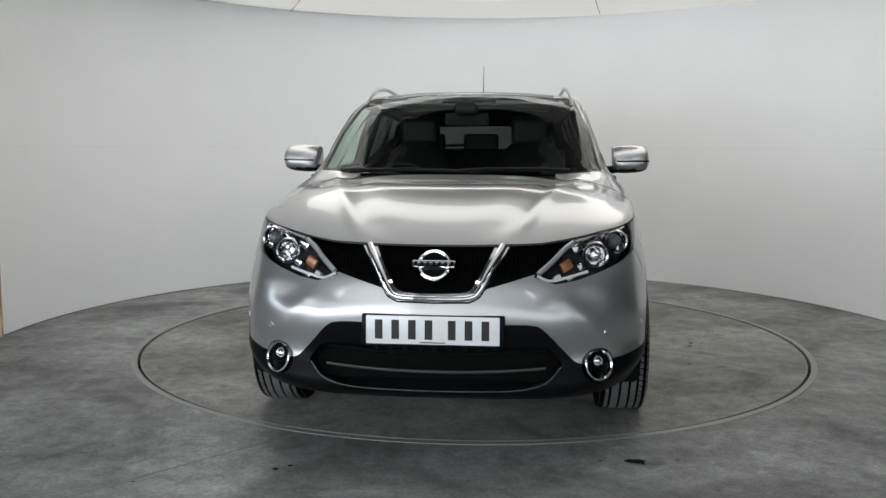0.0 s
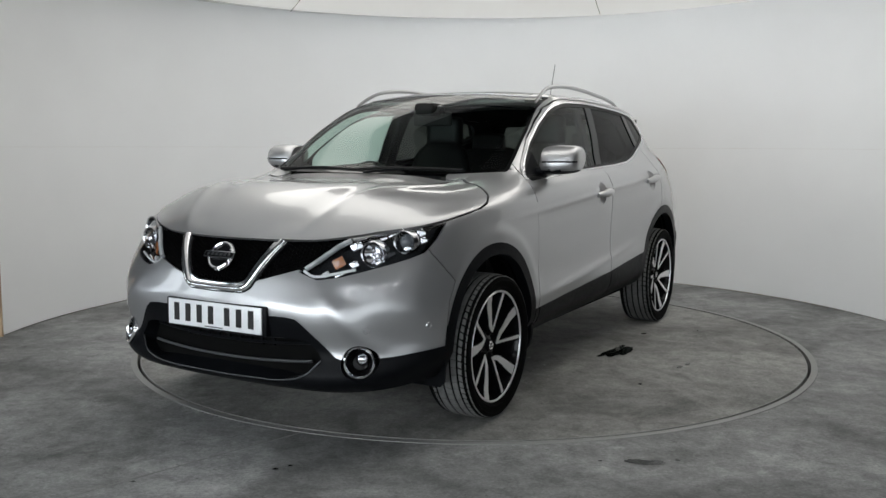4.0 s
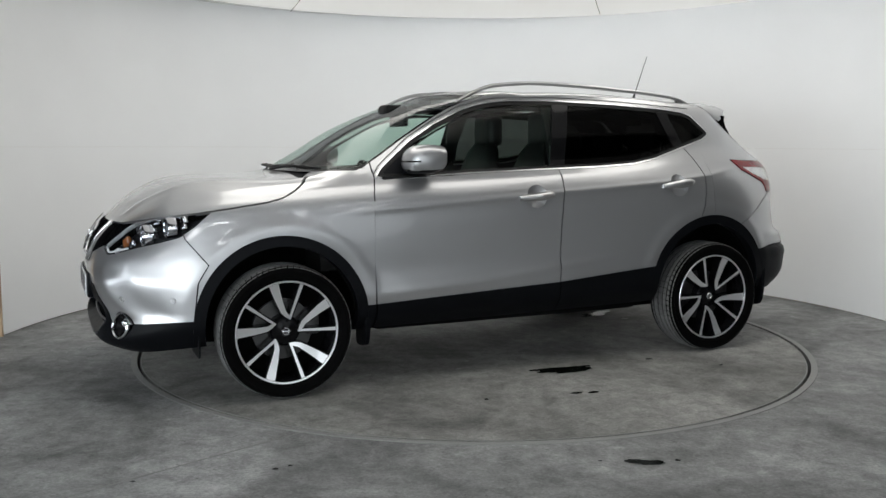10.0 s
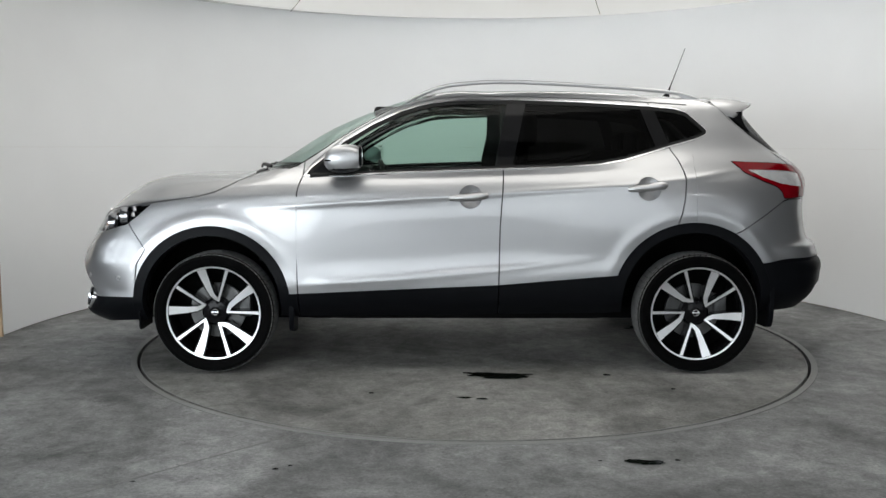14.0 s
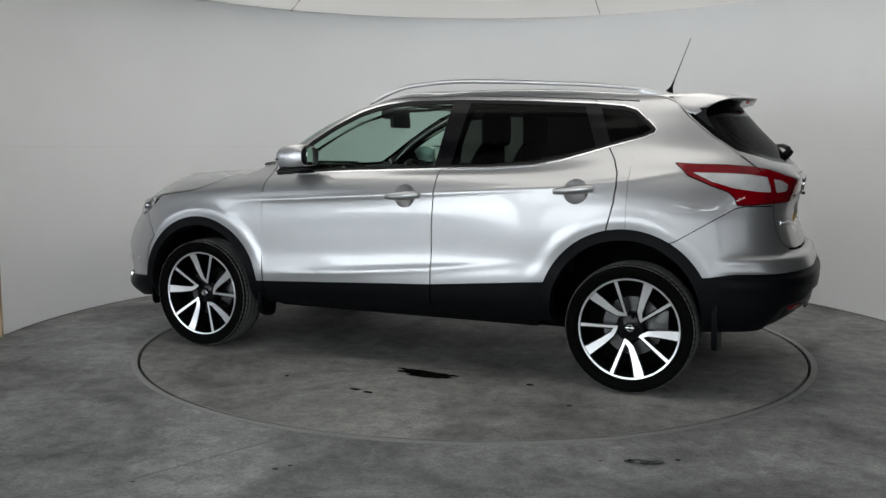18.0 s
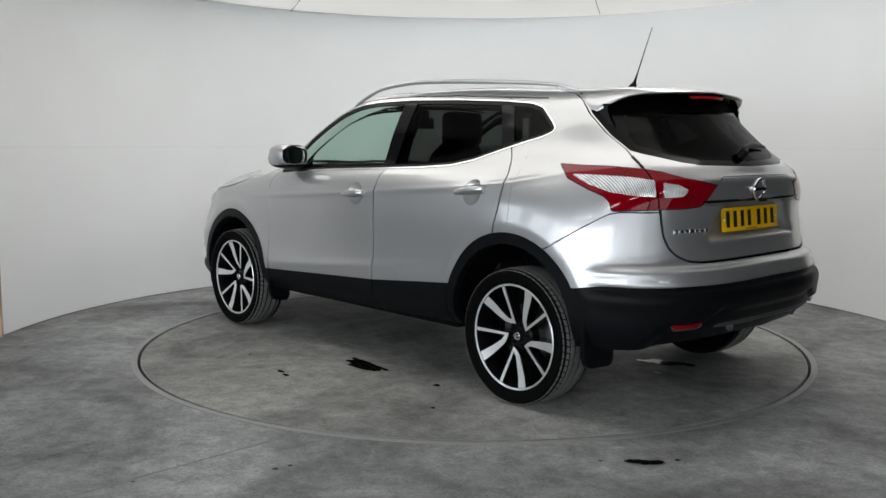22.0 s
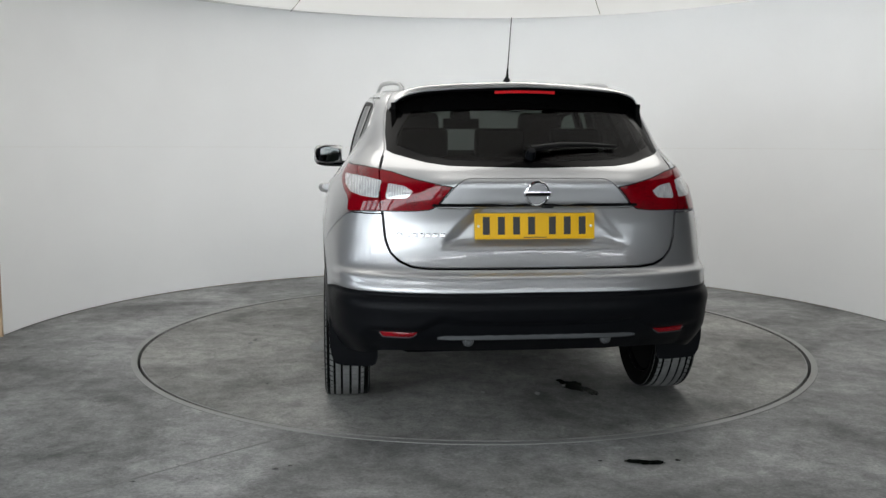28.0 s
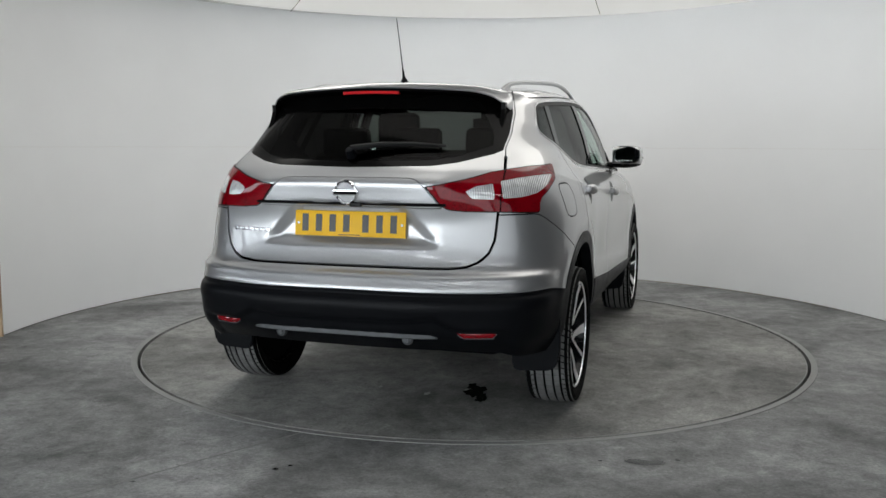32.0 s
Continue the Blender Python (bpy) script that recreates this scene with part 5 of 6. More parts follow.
def headlights(car, skin):
    skin.cut("headlight", LEFT, "L", "R")
    f = skin.feet
    for q, s in (("L", 1), ("R", -1)):
        housing = skin.sheet("headlight", q, LAMP_BLACK_M, car, "headlight with dark housing and chrome bowls", lift=-.055, rim=0, keep=True)

        def seat(y, z, back):
            p, n = f.find(y, z, "nose")
            return Vector((p.x - back, p.y * s, p.z)), Vector((1, .12 * s, 0))
        for y, z, r, nm in ((.722, .850, .041, "projector"), (.632, .806, .046, "main_beam")):
            p, n = seat(y, z, .042)
            ring = part("lamp_ring", bm_lathe([(r, -.02), (r, .016), (r + .006, .020), (r + .010, .012), (r + .012, -.02)], 36, "X"), REFLECTOR_M, housing, "chrome lamp ring")
            ring.matrix_basis = facing(p, n)
            if nm == "projector":
                o = part("projector_lens", bm_lathe([(.0, .022), (.012, .020), (.022, .013), (.030, .0), (.034, -.012)], 32, "X"), PROJECTOR_M, housing, "glossy projector lens")
            else:
                o = part("lamp_bowl", bm_lathe([(.0, -.018), (.010, -.018), (.012, .0), (.016, -.012), (.028, -.004), (.040, .012)], 32, "X"), REFLECTOR_M, housing, "chrome reflector bowl")
            o.matrix_basis = facing(p, n)
        # faceted reflector beside the bowls, amber indicator, bright strips
        for y, z, w, h, mat, nm, note in ((.655, .825, .05, .03, REFLECTOR_M, "reflector", ""), (.560, .835, .05, .035, REFLECTOR_M, "reflector", ""), (.685, .80, .06, .02, LAMP_BLACK_M, "reflector", ""),
                                          (.515, .770, .050, .042, AMBER_M, "indicator", "amber indicator"), (.755, .885, .04, .035, REFLECTOR_M, "reflector", ""),
                                          (.640, .860, .05, .018, REFLECTOR_M, "reflector", ""), (.575, .765, .035, .03, REFLECTOR_M, "reflector", ""), (.665, .775, .04, .018, REFLECTOR_M, "reflector", ""),
                                          (.735, .825, .03, .022, REFLECTOR_M, "reflector", ""), (.535, .725, .05, .016, REFLECTOR_M, "reflector", ""), (.480, .725, .03, .022, STRIP_M, "reflector", ""), (.68, .885, .07, .016, REFLECTOR_M, "reflector", ""), (.77, .855, .035, .03, REFLECTOR_M, "reflector", "")):
            p, n = seat(y, z, .040)
            o = part(nm, bm_box(.02, w, h, (0, 0, 0), .006), mat, housing, note)
            o.matrix_basis = facing(p, Vector((1, .5 * s, .15))) @ Matrix.Rotation(.5 * s, 4, "X")
        for knots, rad, mat, note in (([(.400, .738), (.45, .718), (.52, .729), (.60, .748)], .006, STRIP_M, "bright boomerang light strip"),
                                      ([(.405, .745), (.46, .79), (.505, .832), (.545, .858)], .011, GUIDE_M, "grey boomerang light guide"),
                                      ([(.55, .861), (.64, .880), (.71, .894), (.755, .901)], .006, REFLECTOR_M, "chrome brow")):
            pts = []
            for y, z in curve_points(knots, 16):
                p, n = f.find(y, z, "nose")
                pts.append((p.x - .014, p.y * s, p.z))
            part("light_strip", bm_tube(pts, rad, 8), mat, housing, note)
        o = skin.sheet("headlight_lens", q, LENS_M, housing, "clear lens", lift=.001, rim=0)
        o.visible_shadow = False


def tail_things(car, skin, gate):
    f = skin.feet
    split_sheet(skin, "lamp_seal", "tail_edge", RUBBER_M, car, "black seal round the tail light", lift=.001, rim=.01)
    skin.cut("tail", LEFT, "TL", "TR"), skin.cut("tail_inner", LEFT, "IL", "IR")
    skin.cut("tail_clear_outer", LEFT, "OL", "OR"), skin.cut("tail_clear_inner", LEFT, "CL", "CR")
    for s in ("L", "R"):
        lamp = skin.sheet("tail_light", "T" + s, RED_M, car, "red tail light with clear middle", lift=.005, rim=.02)
        skin.sheet("clear_section", "O" + s, WHITE_LENS_M, lamp, "clear frosted lamp section", lift=.003, rim=0)
        inner = skin.sheet("tailgate_light", "I" + s, RED_M, gate, "red tailgate light with clear middle", lift=.005, rim=.02)
        skin.sheet("clear_section", "C" + s, WHITE_LENS_M, inner, "clear frosted lamp section", lift=.003, rim=0)
    # plate, badge, lettering bars, handle strip
    p, n = f.find(0, .905, "tail")
    plate = part("rear_plate", bm_box(.006, .520, .111, (0, 0, 0), .002), PLATE_Y_M, gate, "yellow plate with black marks")
    plate.matrix_basis = facing(Vector((-2.040, 0, .905)), (-1, 0, .10))
    plate_marks(plate)
    p, n = f.find(0, 1.045, "tail")
    ring = part("rear_badge", bm_lathe([(.040, .0), (.043, .008), (.047, .011), (.052, .008), (.054, .0)], 40, "X", close=True), CHROME_M, gate, "chrome ring badge")
    ring.matrix_basis = facing(p + n * .003, n)
    bar = part("badge_bar", bm_box(.014, .116, .022, (.006, 0, 0), .003), CHROME_M, ring)
    part("bar_field", bm_box(.003, .104, .013, (.0125, 0, 0), .001), GLOSS_M, bar)
    part("badge_field", bm_lathe([(.0, .003), (.042, .002)], 32, "X"), PAINT_M, ring)
    for k in range(7):
        p, n = f.find(.575 - .030 * k, .868, "tail")
        o = part("lettering_bar", bm_box(.005, .020 + .004 * (k % 2), .016 if k % 3 else .019, (0, 0, 0), .002), TRIM_CHROME_M, gate, "small chrome bar in place of lettering")
        o.matrix_basis = facing(p + n * .003, n)
    pts = [f.find(y, .998, "tail")[0] + Vector((-.004, 0, -.002)) for y in np.linspace(-.44, .44, 31)]
    part("gate_handle_strip", bm_tube(pts, .007, 8), GLOSS_M, gate, "dark strip below the gate handle")
    part("gate_button", bm_box(.02, .05, .014, (-2.078, -.045, .990), .004), RUBBER_M, gate)
    # rear wiper
    arm = [f.find(y, z, "tail") for y, z in ((.012, 1.212), (-.12, 1.232), (-.25, 1.238), (-.39, 1.234))]
    w = part("rear_wiper", bm_tube([p + n * d for (p, n), d in zip(arm, (.030, .024, .018, .012))], [.014, .012, .010, .006], 10), RUBBER_M, gate, "black rear wiper")
    p, n = f.find(.012, 1.200, "tail")
    part("wiper_pivot", bm_lathe([(.0, .045), (.016, .042), (.022, .02), (.024, -.01)], 20, "X"), BLACK_M, w).matrix_basis = facing(p - n * .004, n)
    # lower bumper: reflectors, silver strip, sensors
    for s in (1, -1):
        pts = []
        lens, frame_line = [], []
        for y in np.linspace(.508, .662, 12):
            p, n = f.find(y, .462, "tail")
            e = min((y - .508) / .03, (.662 - y) / .012, 1)
            top, low = .4745 + .003 * (y - .508) / .154, .4745 - .010 - .018 * max(e, 0) ** .6
            d = Vector((n.x, n.y * 1.0, 0)).normalized()
            lens.append([(q.x, q.y * s, q.z) for q in (Vector((p.x, p.y, top)) - d * .02, Vector((p.x, p.y, top)) + d * .006, Vector((p.x, p.y, (top + low) / 2)) + d * .010,
                                                       Vector((p.x, p.y, low)) + d * .006, Vector((p.x, p.y, low)) - d * .02)])
            q = Vector((p.x, p.y, low - .003)) + d * .006
            frame_line.append((q.x, q.y * s, q.z))
        reflector = part("rear_reflector", bm_loft(lens), RED_M, car, "slim red reflector", 30)
        part("reflector_frame", bm_tube(frame_line, .003, 6), SATIN_DARK_M, reflector, "thin grey lower edge")
        p, n = f.find(.295, .432, "tail")
        o = part("parking_sensor", bm_lathe([(.0, .010), (.010, .010), (.011, .006), (.014, .006), (.022, .003), (.025, -.01)], 24, "X"), SATIN_DARK_M, car)
        o.matrix_basis = facing(Vector((p.x - .008, .295 * s, .430)), (-1, 0, 0))
    secs = []
    for y in np.linspace(-.425, .425, 41):
        e = min((.425 - abs(y)) / .05, 1)
        x, top, low = f.find(y, .448, "tail")[0].x, .448 + .014 * e ** .6, .437 + .003 * (1 - e)
        secs.append([(x + .02, y, top), (x - .006, y, top), (x - .010, y, top - .004), (x - .010, y, low + .003), (x - .006, y, low - .001), (x + .02, y, low - .001)])
    part("bumper_strip", bm_loft(secs), SATIN_DARK_M, car, "grey strip across the lower bumper", 30)


def under_things(car, skin):
    part("floor_pan", bm_box(3.3, 1.06, .08, (.15, 0, .275), .03), VOID_M, car, "dark underbody")
    part("floor_pan_middle", bm_box(1.66, 1.56, .07, (.0, 0, .315), .03), VOID_M, car)
    part("rear_underbody", bm_box(.40, 1.40, .10, (-1.80, 0, .46), .04), VOID_M, car)
    part("silencer", bm_box(.22, .62, .13, (-1.72, -.05, .41), .05, 3), TRIM_M, car, "dark silencer below the tail")
    part("rear_axle", bm_tube([(-1.32, -.70, .33), (-1.30, 0, .27), (-1.32, .70, .33)], .035, 10), TRIM_M, car)
    part("front_axle", bm_tube([(1.32, -.70, .33), (1.32, 0, .26), (1.32, .70, .33)], .030, 10), TRIM_M, car)
    for cx, cz, r in ((1.335, .378, .405), (-1.29, .398, .41)):
        bm = bmesh.new()
        rows = []
        for i in range(41):
            a = radians(-6 + 192 * i / 40)
            c, s = math.cos(a), math.sin(a)
            rows.append([bm.verts.new((cx + r * c, y, max(cz + r * s, .15))) for y in (.44, .60, .855)])
        for a, b in zip(rows, rows[1:]):
            for k in range(2):
                bm.faces.new((a[k], a[k + 1], b[k + 1], b[k]))
        inner = [bm.verts.new((v.co.x, .44, v.co.z)) for v in (row[0] for row in rows)]
        bm.faces.new(inner)
        both("wheel_liner", bm, VOID_M, (car, car), "dark wheel-arch liner")
    for x, z0, z1, y0 in ((.888, .217, .47, .72), (-1.748, .245, .60, .66)):
        bm = bm_slab([(y0, z1), (.872, z1), (.878, z0 + .20), (.878, z0 + .10), (.868, z0 + .04), (.85, z0 + .010), (.82, z0), (y0 + .03, z0 - .008), (y0 + .01, z0 + .002), (y0, z0 + .03)], .028, "YZ", x, .004)
        both("mud_flap", bm, BLACK_M, (car, car), "black rubber mud flap")
    both("front_flap", bm_slab([(.62, .40), (.86, .40), (.85, .25), (.83, .23), (.64, .23)], .008, "YZ", 1.735), BLACK_M, (car, car), "black rubber air flap")


def cabin(car):
    """Seats, dashboard, wheel on the right, trim: what shows through the glass."""
    part("cabin_floor", bm_box(1.72, 1.5, .04, (.01, 0, .40), .01), TRIM_M, car)
    part("headlining", bm_box(1.30, 1.02, .012, (-.72, 0, 1.505), .005), LINING_M, car, "light grey headlining")
    dash = bm_loft([[(1.12, y, 1.03), (.98, y, 1.085), (.72, y, 1.070), (.62, y, 1.02), (.60, y, .90), (.70, y, .60), (1.1, y, .60)] for y in np.linspace(-.72, .72, 9)])
    dash = part("dashboard", dash, TRIM_M, car, "black dashboard", 50)
    part("binnacle", bm_box(.22, .38, .07, (.66, -.37, 1.075), .03, 3), TRIM_M, dash)
    part("screen", bm_box(.02, .24, .14, (.605, 0, .97), .004, turn=None), GLOSS_M, dash)
    ring = part("steering_wheel", bm_lathe([(.168 + .016 * math.cos(w), .016 * math.sin(w)) for w in np.linspace(0, 2 * math.pi, 12, endpoint=False)], 40, "X", close=True), TRIM_M, car, "black steering wheel")
    ring.matrix_basis = pose(.42, -.37, .985, 0, 25, 0)
    part("wheel_boss", bm_box(.05, .17, .13, (.02, 0, -.01), .03, 3), TRIM_M, ring)
    part("wheel_spoke", bm_box(.02, .33, .035, (.015, 0, 0), .008), SATIN_M, ring)
    for y, x in ((.37, -.06), (-.37, -.06)):
        secs = []
        for z, w, d in ((0, .22, .07), (.10, .245, .075), (.28, .25, .07), (.42, .235, .06), (.54, .19, .05), (.60, .13, .035)):
            secs.append([(-.28 * z + d * math.copysign(abs(math.cos(t)) ** .7, math.cos(t)), w * math.copysign(abs(math.sin(t)) ** .7, math.sin(t)), z) for t in np.linspace(0, 2 * math.pi, 20, endpoint=False)])
        bm = bm_loft(secs)
        seat = part("front_seat", bm, SEAT_M, car, "black leather front seat", 60)
        seat.matrix_basis = pose(x - .17, y, .66)
        part("seat_cushion", bm_box(.52, .50, .16, (.25, 0, -.02), .05, 3), SEAT_M, seat)
        part("headrest", bm_box(.11, .26, .20, (-.19, 0, .680), .052, 4), SEAT_M, seat)
        for dy in (-.06, .06):
            part("headrest_post", bm_tube([(-.175, dy, .57), (-.195, dy, .66)], .007, 8), SATIN_M, seat)
    bench = part("rear_bench", bm_box(.16, 1.24, .56, (0, 0, .28), .05, 3, turn=Matrix.Rotation(radians(-16), 4, "Y")), SEAT_M, car, "black leather rear bench")
    bench.matrix_basis = pose(-.98, 0, .66)
    part("bench_cushion", bm_box(.5, 1.24, .16, (.27, 0, -.02), .05, 3), SEAT_M, bench)
    for y in (-.40, 0, .40):
        part("headrest", bm_box(.09, .26, .15, (-.165, y, .60), .035, 3), SEAT_M, bench)
    part("parcel_shelf", bm_box(.62, 1.15, .02, (-1.45, 0, 1.08), .006), TRIM_M, car, "black parcel shelf")
    both("door_card", bm_box(1.64, .03, .62, (-.02, .805, .78), .01), TRIM_M, (car, car), "black inner door trim")
    both("centre_pillar_trim", bm_box(.09, .03, .42, (-.29, .685, 1.27), .01, turn=Matrix.Rotation(radians(19), 4, "X")), TRIM_M, (car, car))
    mirror = part("inner_mirror", bm_box(.03, .25, .075, (.385, 0, 1.395), .014, 3), TRIM_M, car, "black inside mirror")
    part("mirror_stalk", bm_box(.16, .13, .07, (.42, 0, 1.452), .03, 3), TRIM_M, mirror)
    both("sun_visor", bm_box(.16, .36, .02, (.16, .34, 1.500), .006, turn=None), LINING_M, (car, car), "light grey sun visor")


FLECK_M = material("dry_dust", (0.45, 0.45, 0.44), rough=0.9, spread=0.2, scale=60)
GLASS_EDGE_M = material("black_glass_edge", (0.002, 0.002, 0.002), rough=0.12, spec=.05, spread=0.1, scale=10)
PANE_BLACK_M = material("black_edged_glass", (0.002, 0.002, 0.002), rough=0.06, spec=.2, spread=0.1, scale=10)
# tread's lit look is put into its colour, far paler than the sidewall rubber
LIT_TREAD_M = material("lit_tread_rubber", (0.14, 0.14, 0.138), rough=0.75, spec=.25, spread=0.25, scale=40, bump=0.2, bump_scale=200)
HANDLE_M = material("satin_handle", (0.52, 0.52, 0.525), rough=0.32, metal=0.95, coat=0.4, spread=0.02, scale=30)
RAIL_M = material("satin_rail", (0.50, 0.50, 0.51), rough=0.34, metal=0.9, spread=0.03, scale=30)
SATIN_DARK_M = material("dark_satin", (0.075, 0.078, 0.082), rough=0.38, metal=0.5, spread=0.05, scale=30)
LAMP_BLACK_M = material("lamp_housing", (0.035, 0.036, 0.04), rough=0.22, metal=.5, spread=0.1, scale=30)
PROJECTOR_M = material("projector_glass", (0.10, 0.11, 0.12), rough=0.03, coat=1.0, spread=0.05, scale=30)
STRIP_M = material("light_guide", (0.75, 0.76, 0.78), rough=0.15, coat=0.8, spread=0.05, scale=30)
GUIDE_M = material("grey_light_guide", (0.30, 0.31, 0.32), rough=0.2, coat=0.8, spread=0.1, scale=30)
RED_GLOW_M = material("red_lamp", (0.5, 0.006, 0.01), rough=0.2, coat=0.5, spread=0.05, scale=30)


def build_car():
    car = new("car")
    skin = build_skin()
    # an inner shell, a little below the skin, dark, that shows in the gaps
    inner = [q for q in ("all", "bonnet", "gate", "gate_top", "garnish", "front_bumper", "rear_bumper", "rear_low", "sides", "sides_rear", "sill", "sill_rear", "sill_ahead",
                         "grille", "vee", "lower", "tail", "tail_inner", "fog", "intake", "cowl", "flare_f", "flare_r", "chrome", "surround", "post", "rear_post", "sail") if q in skin.faces]
    skin.faces["inner"] = [f for q in inner for f in skin.faces[q]]
    skin.sheet("inner_shell", "inner", VOID_M, car, "dark inner body shell", lift=-.075, rim=0)
    skin.faces.pop("well")
    # painted panels
    skin.sheet("bonnet", "bonnet", PAINT_M, car, "silver bonnet with two raised folds")
    skin.sheet("cowl", "cowl", BLACK_M, car, "black plastic cowl below the windscreen", lift=-.012)
    bumper = skin.sheet("front_bumper", "front_bumper", PAINT_M, car, "silver front bumper")
    skin.sheet("rear_bumper", "rear_bumper", PAINT_M, car, "silver rear bumper")
    gate = skin.sheet("tailgate", "gate", PAINT_M, car, "silver tailgate")
    skin.sheet("tailgate_garnish", "garnish", PAINT_M, gate, "silver garnish panel between the tail lamps", lift=.002)
    skin.sheet("tailgate_header", "gate_top", PAINT_M, car)
    doors_f = split_sheet(skin, "front_door", "sides", PAINT_M, car, "silver front door")
    doors_r = split_sheet(skin, "rear_door", "sides_rear", PAINT_M, car, "silver rear door")
    skin.sheet("fuel_flap", "fuel_flap", PAINT_M, car)
    skin.sheet("body", "all", PAINT_M, car, "silver wings, pillars, roof and quarter panels")
    # black cladding
    split_sheet(skin, "front_arch_flare", "flare_f", BLACK_M, car, "black plastic arch flare", lift=.003, rim=.05)
    split_sheet(skin, "rear_arch_flare", "flare_r", BLACK_M, car, "black plastic arch flare", lift=.003, rim=.05)
    split_sheet(skin, "sill_end", "sill_ahead", BLACK_M, car, "black plastic sill", lift=.005)
    for lab, doors in (("sill", doors_f), ("sill_rear", doors_r)):
        skin.cut(lab, LEFT, "L", "R")
        for q, door in zip(("L", "R"), doors):
            skin.sheet("door_foot", q, BLACK_M, door, "black plastic cladding at the foot of the door", lift=.006)
    skin.sheet("rear_bumper_foot", "rear_low", BLACK_M, car, "black plastic lower rear bumper", lift=.004)
    skin.sheet("front_bumper_foot", "lower", BLACK_M, car, "black plastic lower front bumper with lip", lift=.004, rim=.075)
    skin.sheet("lower_intake", "intake", VOID_M, car, "dark lower air intake", lift=-.06, rim=0)
    skin.sheet("vee_shadow_gap", "vee_edge", GLOSS_M, car, "dark edge round the chrome bar", lift=.001, rim=.02)
    skin.sheet("upper_grille", "grille", VOID_M, car, "black recess behind the grille", lift=-.030, rim=0)
    skin.sheet("grille_vee", "vee", CHROME_M, car, "chrome V-shaped grille bar", lift=.006, rim=.03)
    # glass
    skin.sheet("windscreen", "windscreen", WS_M, car, "clear windscreen", lift=-.004, rim=0).visible_shadow = False
    skin.sheet("rear_window", "rear_glass", REAR_GLASS_M, gate, "dark privacy rear window", lift=-.003, rim=0)
    skin.sheet("rear_window_border", "rear_glass_border", GLASS_EDGE_M, gate, "black border of the rear window", lift=-.003, rim=.01)
    skin.sheet("windscreen_border", "windscreen_border", PANE_BLACK_M, car, "black border of the windscreen", lift=-.003, rim=.01)
    skin.sheet("roof_glass", "roof_glass", PANE_BLACK_M, car, "dark panoramic glass roof panel", lift=.001, rim=.01)
    split_sheet(skin, "window_chrome", "chrome", TRIM_CHROME_M, car, "chrome window surround", lift=.003, rim=.008)
    split_sheet(skin, "window_seal", "surround", RUBBER_M, car, "black window seal", lift=-.003, rim=.01)
    split_sheet(skin, "door_post", "post", GLOSS_M, car, "gloss black door post", lift=-.002, rim=.012)
    split_sheet(skin, "rear_door_post", "rear_post", GLOSS_M, car, "gloss black door post", lift=-.002, rim=.012)
    split_sheet(skin, "mirror_sail", "sail", BLACK_M, car, "black mirror mount", lift=-.001, rim=.012)
    for lab, nm, mat, doors, note in (("front_pane", "front_window", FRONT_GLASS_M, doors_f, "green-tinted side window"), ("rear_pane", "rear_side_window", PRIVACY_M, doors_r, "dark privacy side window")):
        skin.cut(lab, LEFT, "L", "R")
        for q, door in zip(("L", "R"), doors):
            o = skin.sheet(nm, q, mat, door, note, lift=-.007, rim=0)
            o.visible_shadow = False
    split_sheet(skin, "quarter_window", "quarter_pane", PRIVACY_M, car, "dark privacy quarter window", lift=-.005, rim=0)
    skin.faces.pop("fog")
    # what is fixed to them
    headlights(car, skin)
    tail_things(car, skin, gate)
    nose_things(car, skin, bumper)
    door_mirrors(car, doors_f)
    door_furniture(skin, doors_f, doors_r)
    roof_things(car, skin)
    under_things(car, skin)
    cabin(car)
    for x, fn, at in ((1.323, "front", 0), (-1.323, "rear", 35)):
        for s in (1, -1):
            wheel(car, fn, x, s * .797, s, at)
    tagged(car, "silver five-door crossover with black cladding parked on the turntable", "car")
    return car


def blotch(cx, cy, rx, ry, seed, mess=.35, n=56):
    """A thin, ragged wet patch."""
    rnd = random.Random(seed)
    waves = [(rnd.uniform(.3, 1) / k ** .7, k, rnd.uniform(0, 6.28)) for k in (2, 3, 5, 7, 11)]
    bm = bmesh.new()
    ring = []
    for i in range(n):
        w = 2 * math.pi * i / n
        r = 1 + mess * sum(a * math.sin(k * w + ph) for a, k, ph in waves)
        r = max(r, .15)
        ring.append(bm.verts.new((cx + rx * r * math.cos(w), cy + ry * r * math.sin(w), .0022)))
    mid = bm.verts.new((cx, cy, .0024))
    for i in range(n):
        bm.faces.new((mid, ring[i], ring[(i + 1) % n]))
    return bm


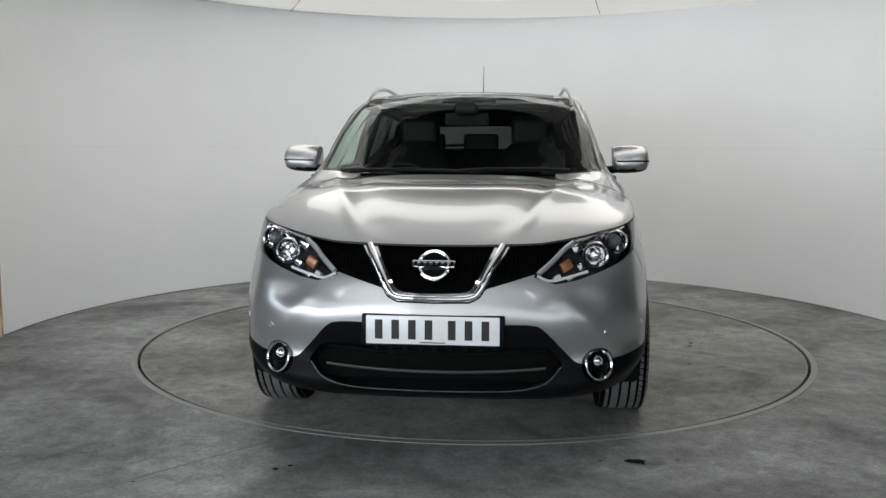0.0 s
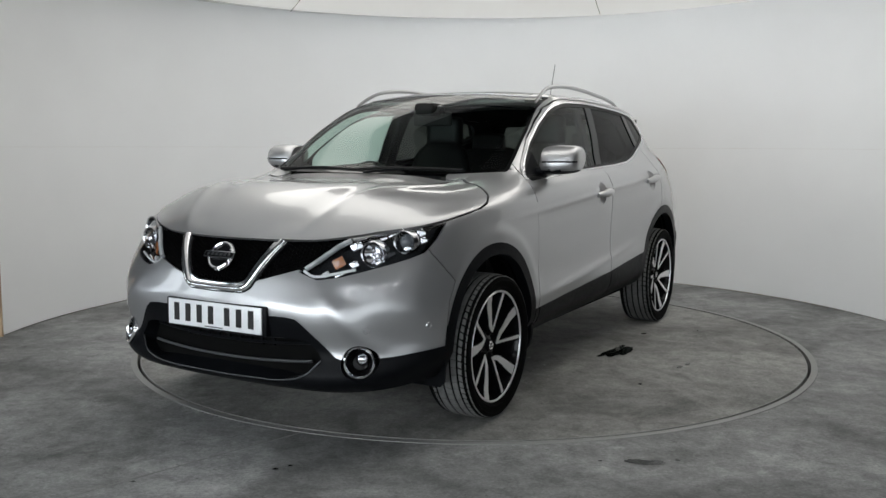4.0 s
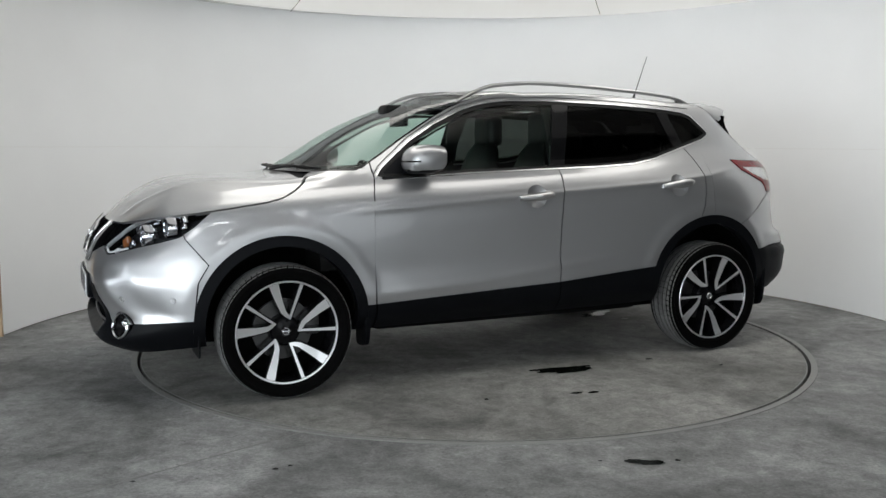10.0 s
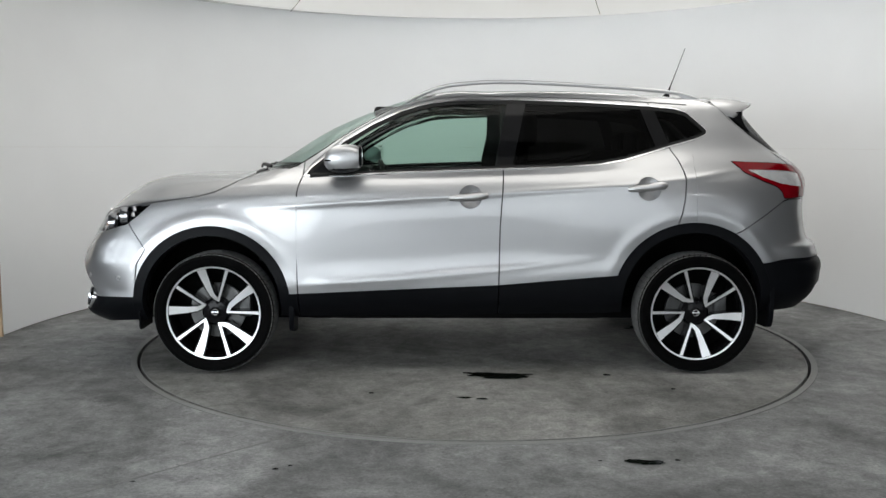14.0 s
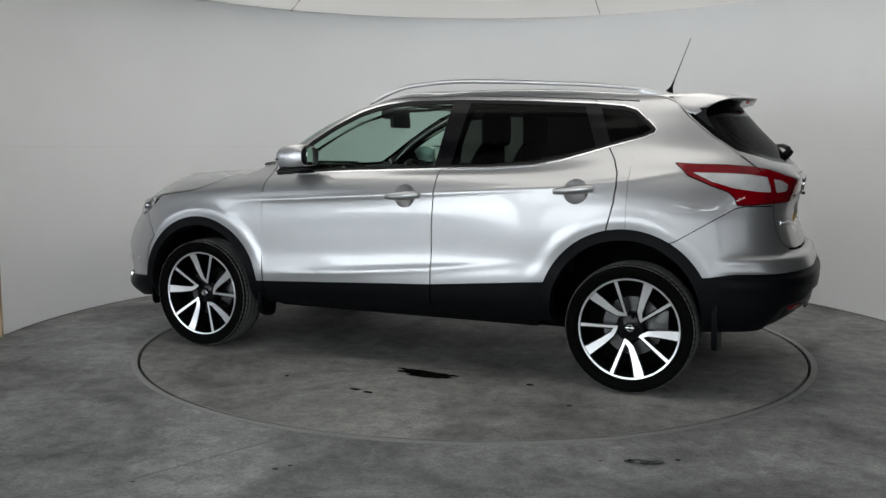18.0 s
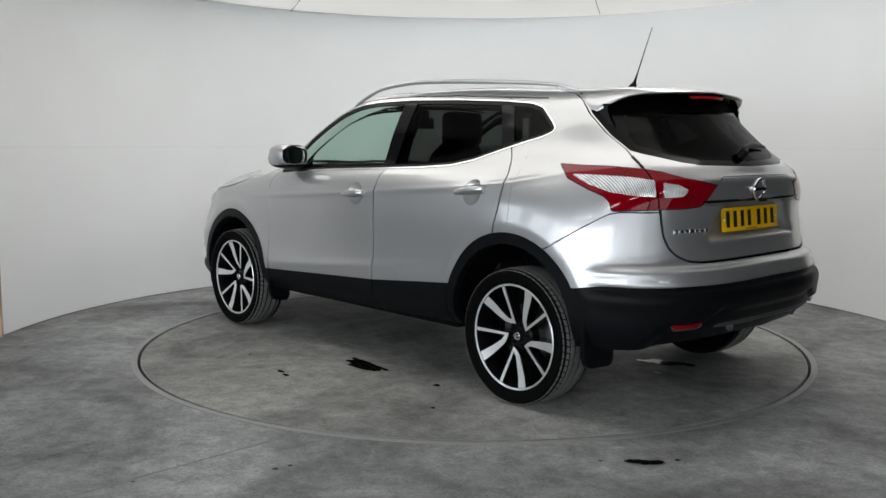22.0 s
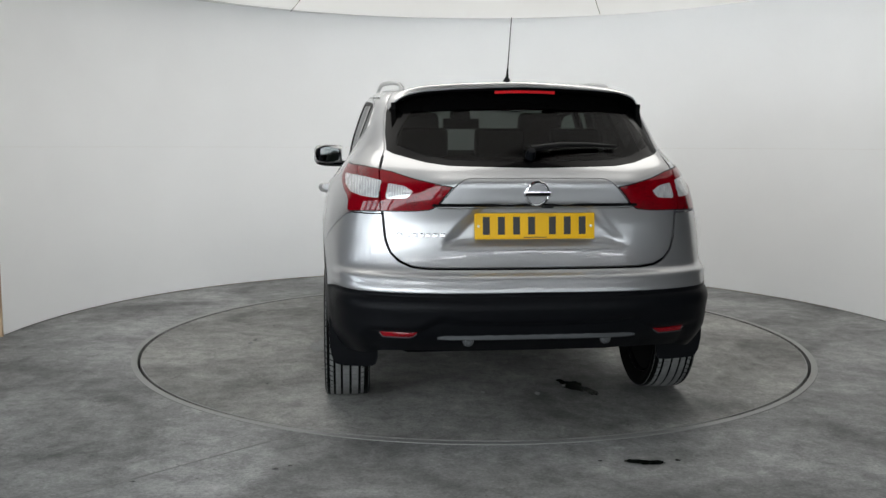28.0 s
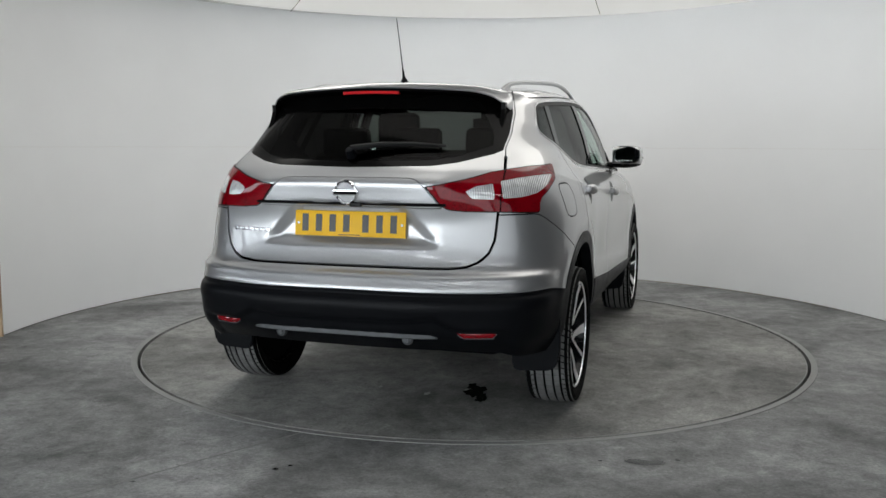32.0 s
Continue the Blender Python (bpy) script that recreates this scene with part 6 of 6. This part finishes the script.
def turntable():
    root = new("turntable")
    part("deck", bm_lathe([(0.0, 0.0), (1.0, 0.0), (DISC_R - .004, 0.0), (DISC_R, -.004), (DISC_R, -.12), (0.0, -.12)], 200, "Z"), DISC_M, root, "round concrete-faced deck")
    part("deck_edge", bm_lathe([(DISC_R - .007, -.02), (DISC_R - .007, .0015), (DISC_R - .002, .0015), (DISC_R - .002, -.02)], 200, "Z", close=True), STEEL_M, root, "worn steel deck edge")
    # wet oil patches, in the deck's own space
    for x, y, rx, ry, seed, mess in ((-.13, .955, .135, .062, 3, .30), (-.03, .935, .085, .042, 5, .38), (-.20, .985, .075, .036, 8, .42), (-.27, .93, .030, .016, 9, .4), (.045, .90, .028, .018, 10, .4),
                                     (-.08, 1.0, .05, .022, 14, .4), (.08, 1.383, .034, .013, 11, .3), (-.005, 1.405, .030, .012, 12, .3), (-.71, .935, .022, .015, 13, .3),
                                     (-1.22, -.375, .10, .045, 21, .45), (-1.13, -.335, .055, .028, 23, .45), (-1.32, -.43, .06, .035, 22, .45), (-1.0, 1.22, .012, .010, 31, .3), (.55, 1.3, .012, .01, 32, .3)):
        part("oil_patch", blotch(x, y, rx, ry, seed, mess), WET_M, root, "dark wet oil patch")
    for x, y, r, seed in ((.93, .62, .020, 51), (.42, .70, .014, 52), (.30, .55, .018, 53), (-.9, .75, .012, 54), (-1.28, .12, .022, 55), (-1.2, -.32, .018, 56), (-1.33, -.15, .03, 57)):
        part("pale_fleck", blotch(x, y, r, r * .45, seed, .35, 24), FLECK_M, root, "small pale fleck")
    tagged(root, "round grey turntable set flush in the concrete floor", "turntable")
    return root


def floor_marks():
    for x, y, rx, ry, seed in ((.705, -2.27, .062, .030, 41), (.65, -2.255, .035, .018, 42)):
        tagged(part("oil_patch", blotch(x, y, rx, ry, seed, .35), WET_M), "small dark wet oil patch on the concrete floor", "oil patch", "oil patches on the floor")
    for x, y, r, seed in ((-.75, -2.40, .012, 43), (-.70, -2.36, .010, 44), (.83, -2.24, .012, 45), (.52, -2.26, .007, 46), (-1.25, -2.55, .010, 47)):
        tagged(part("oil_spot", blotch(x, y, r, r * .7, seed, .3, 20), WET_M), "tiny dark spot on the concrete floor", "oil spot", "oil spots on the floor")


def motions():
    times = [i * 2.0 for i in range(17)]
    walk(THE_CAR, [(t, car_pose(t)) for t in times])
    walk(THE_TABLE, [(t, turntable_pose(t)) for t in times])


build_place()
ceiling_seams()
ceiling_light()
tube_lights()
shed_windows()
floor_marks()
THE_TABLE = turntable()
THE_CAR = build_car()
motions()
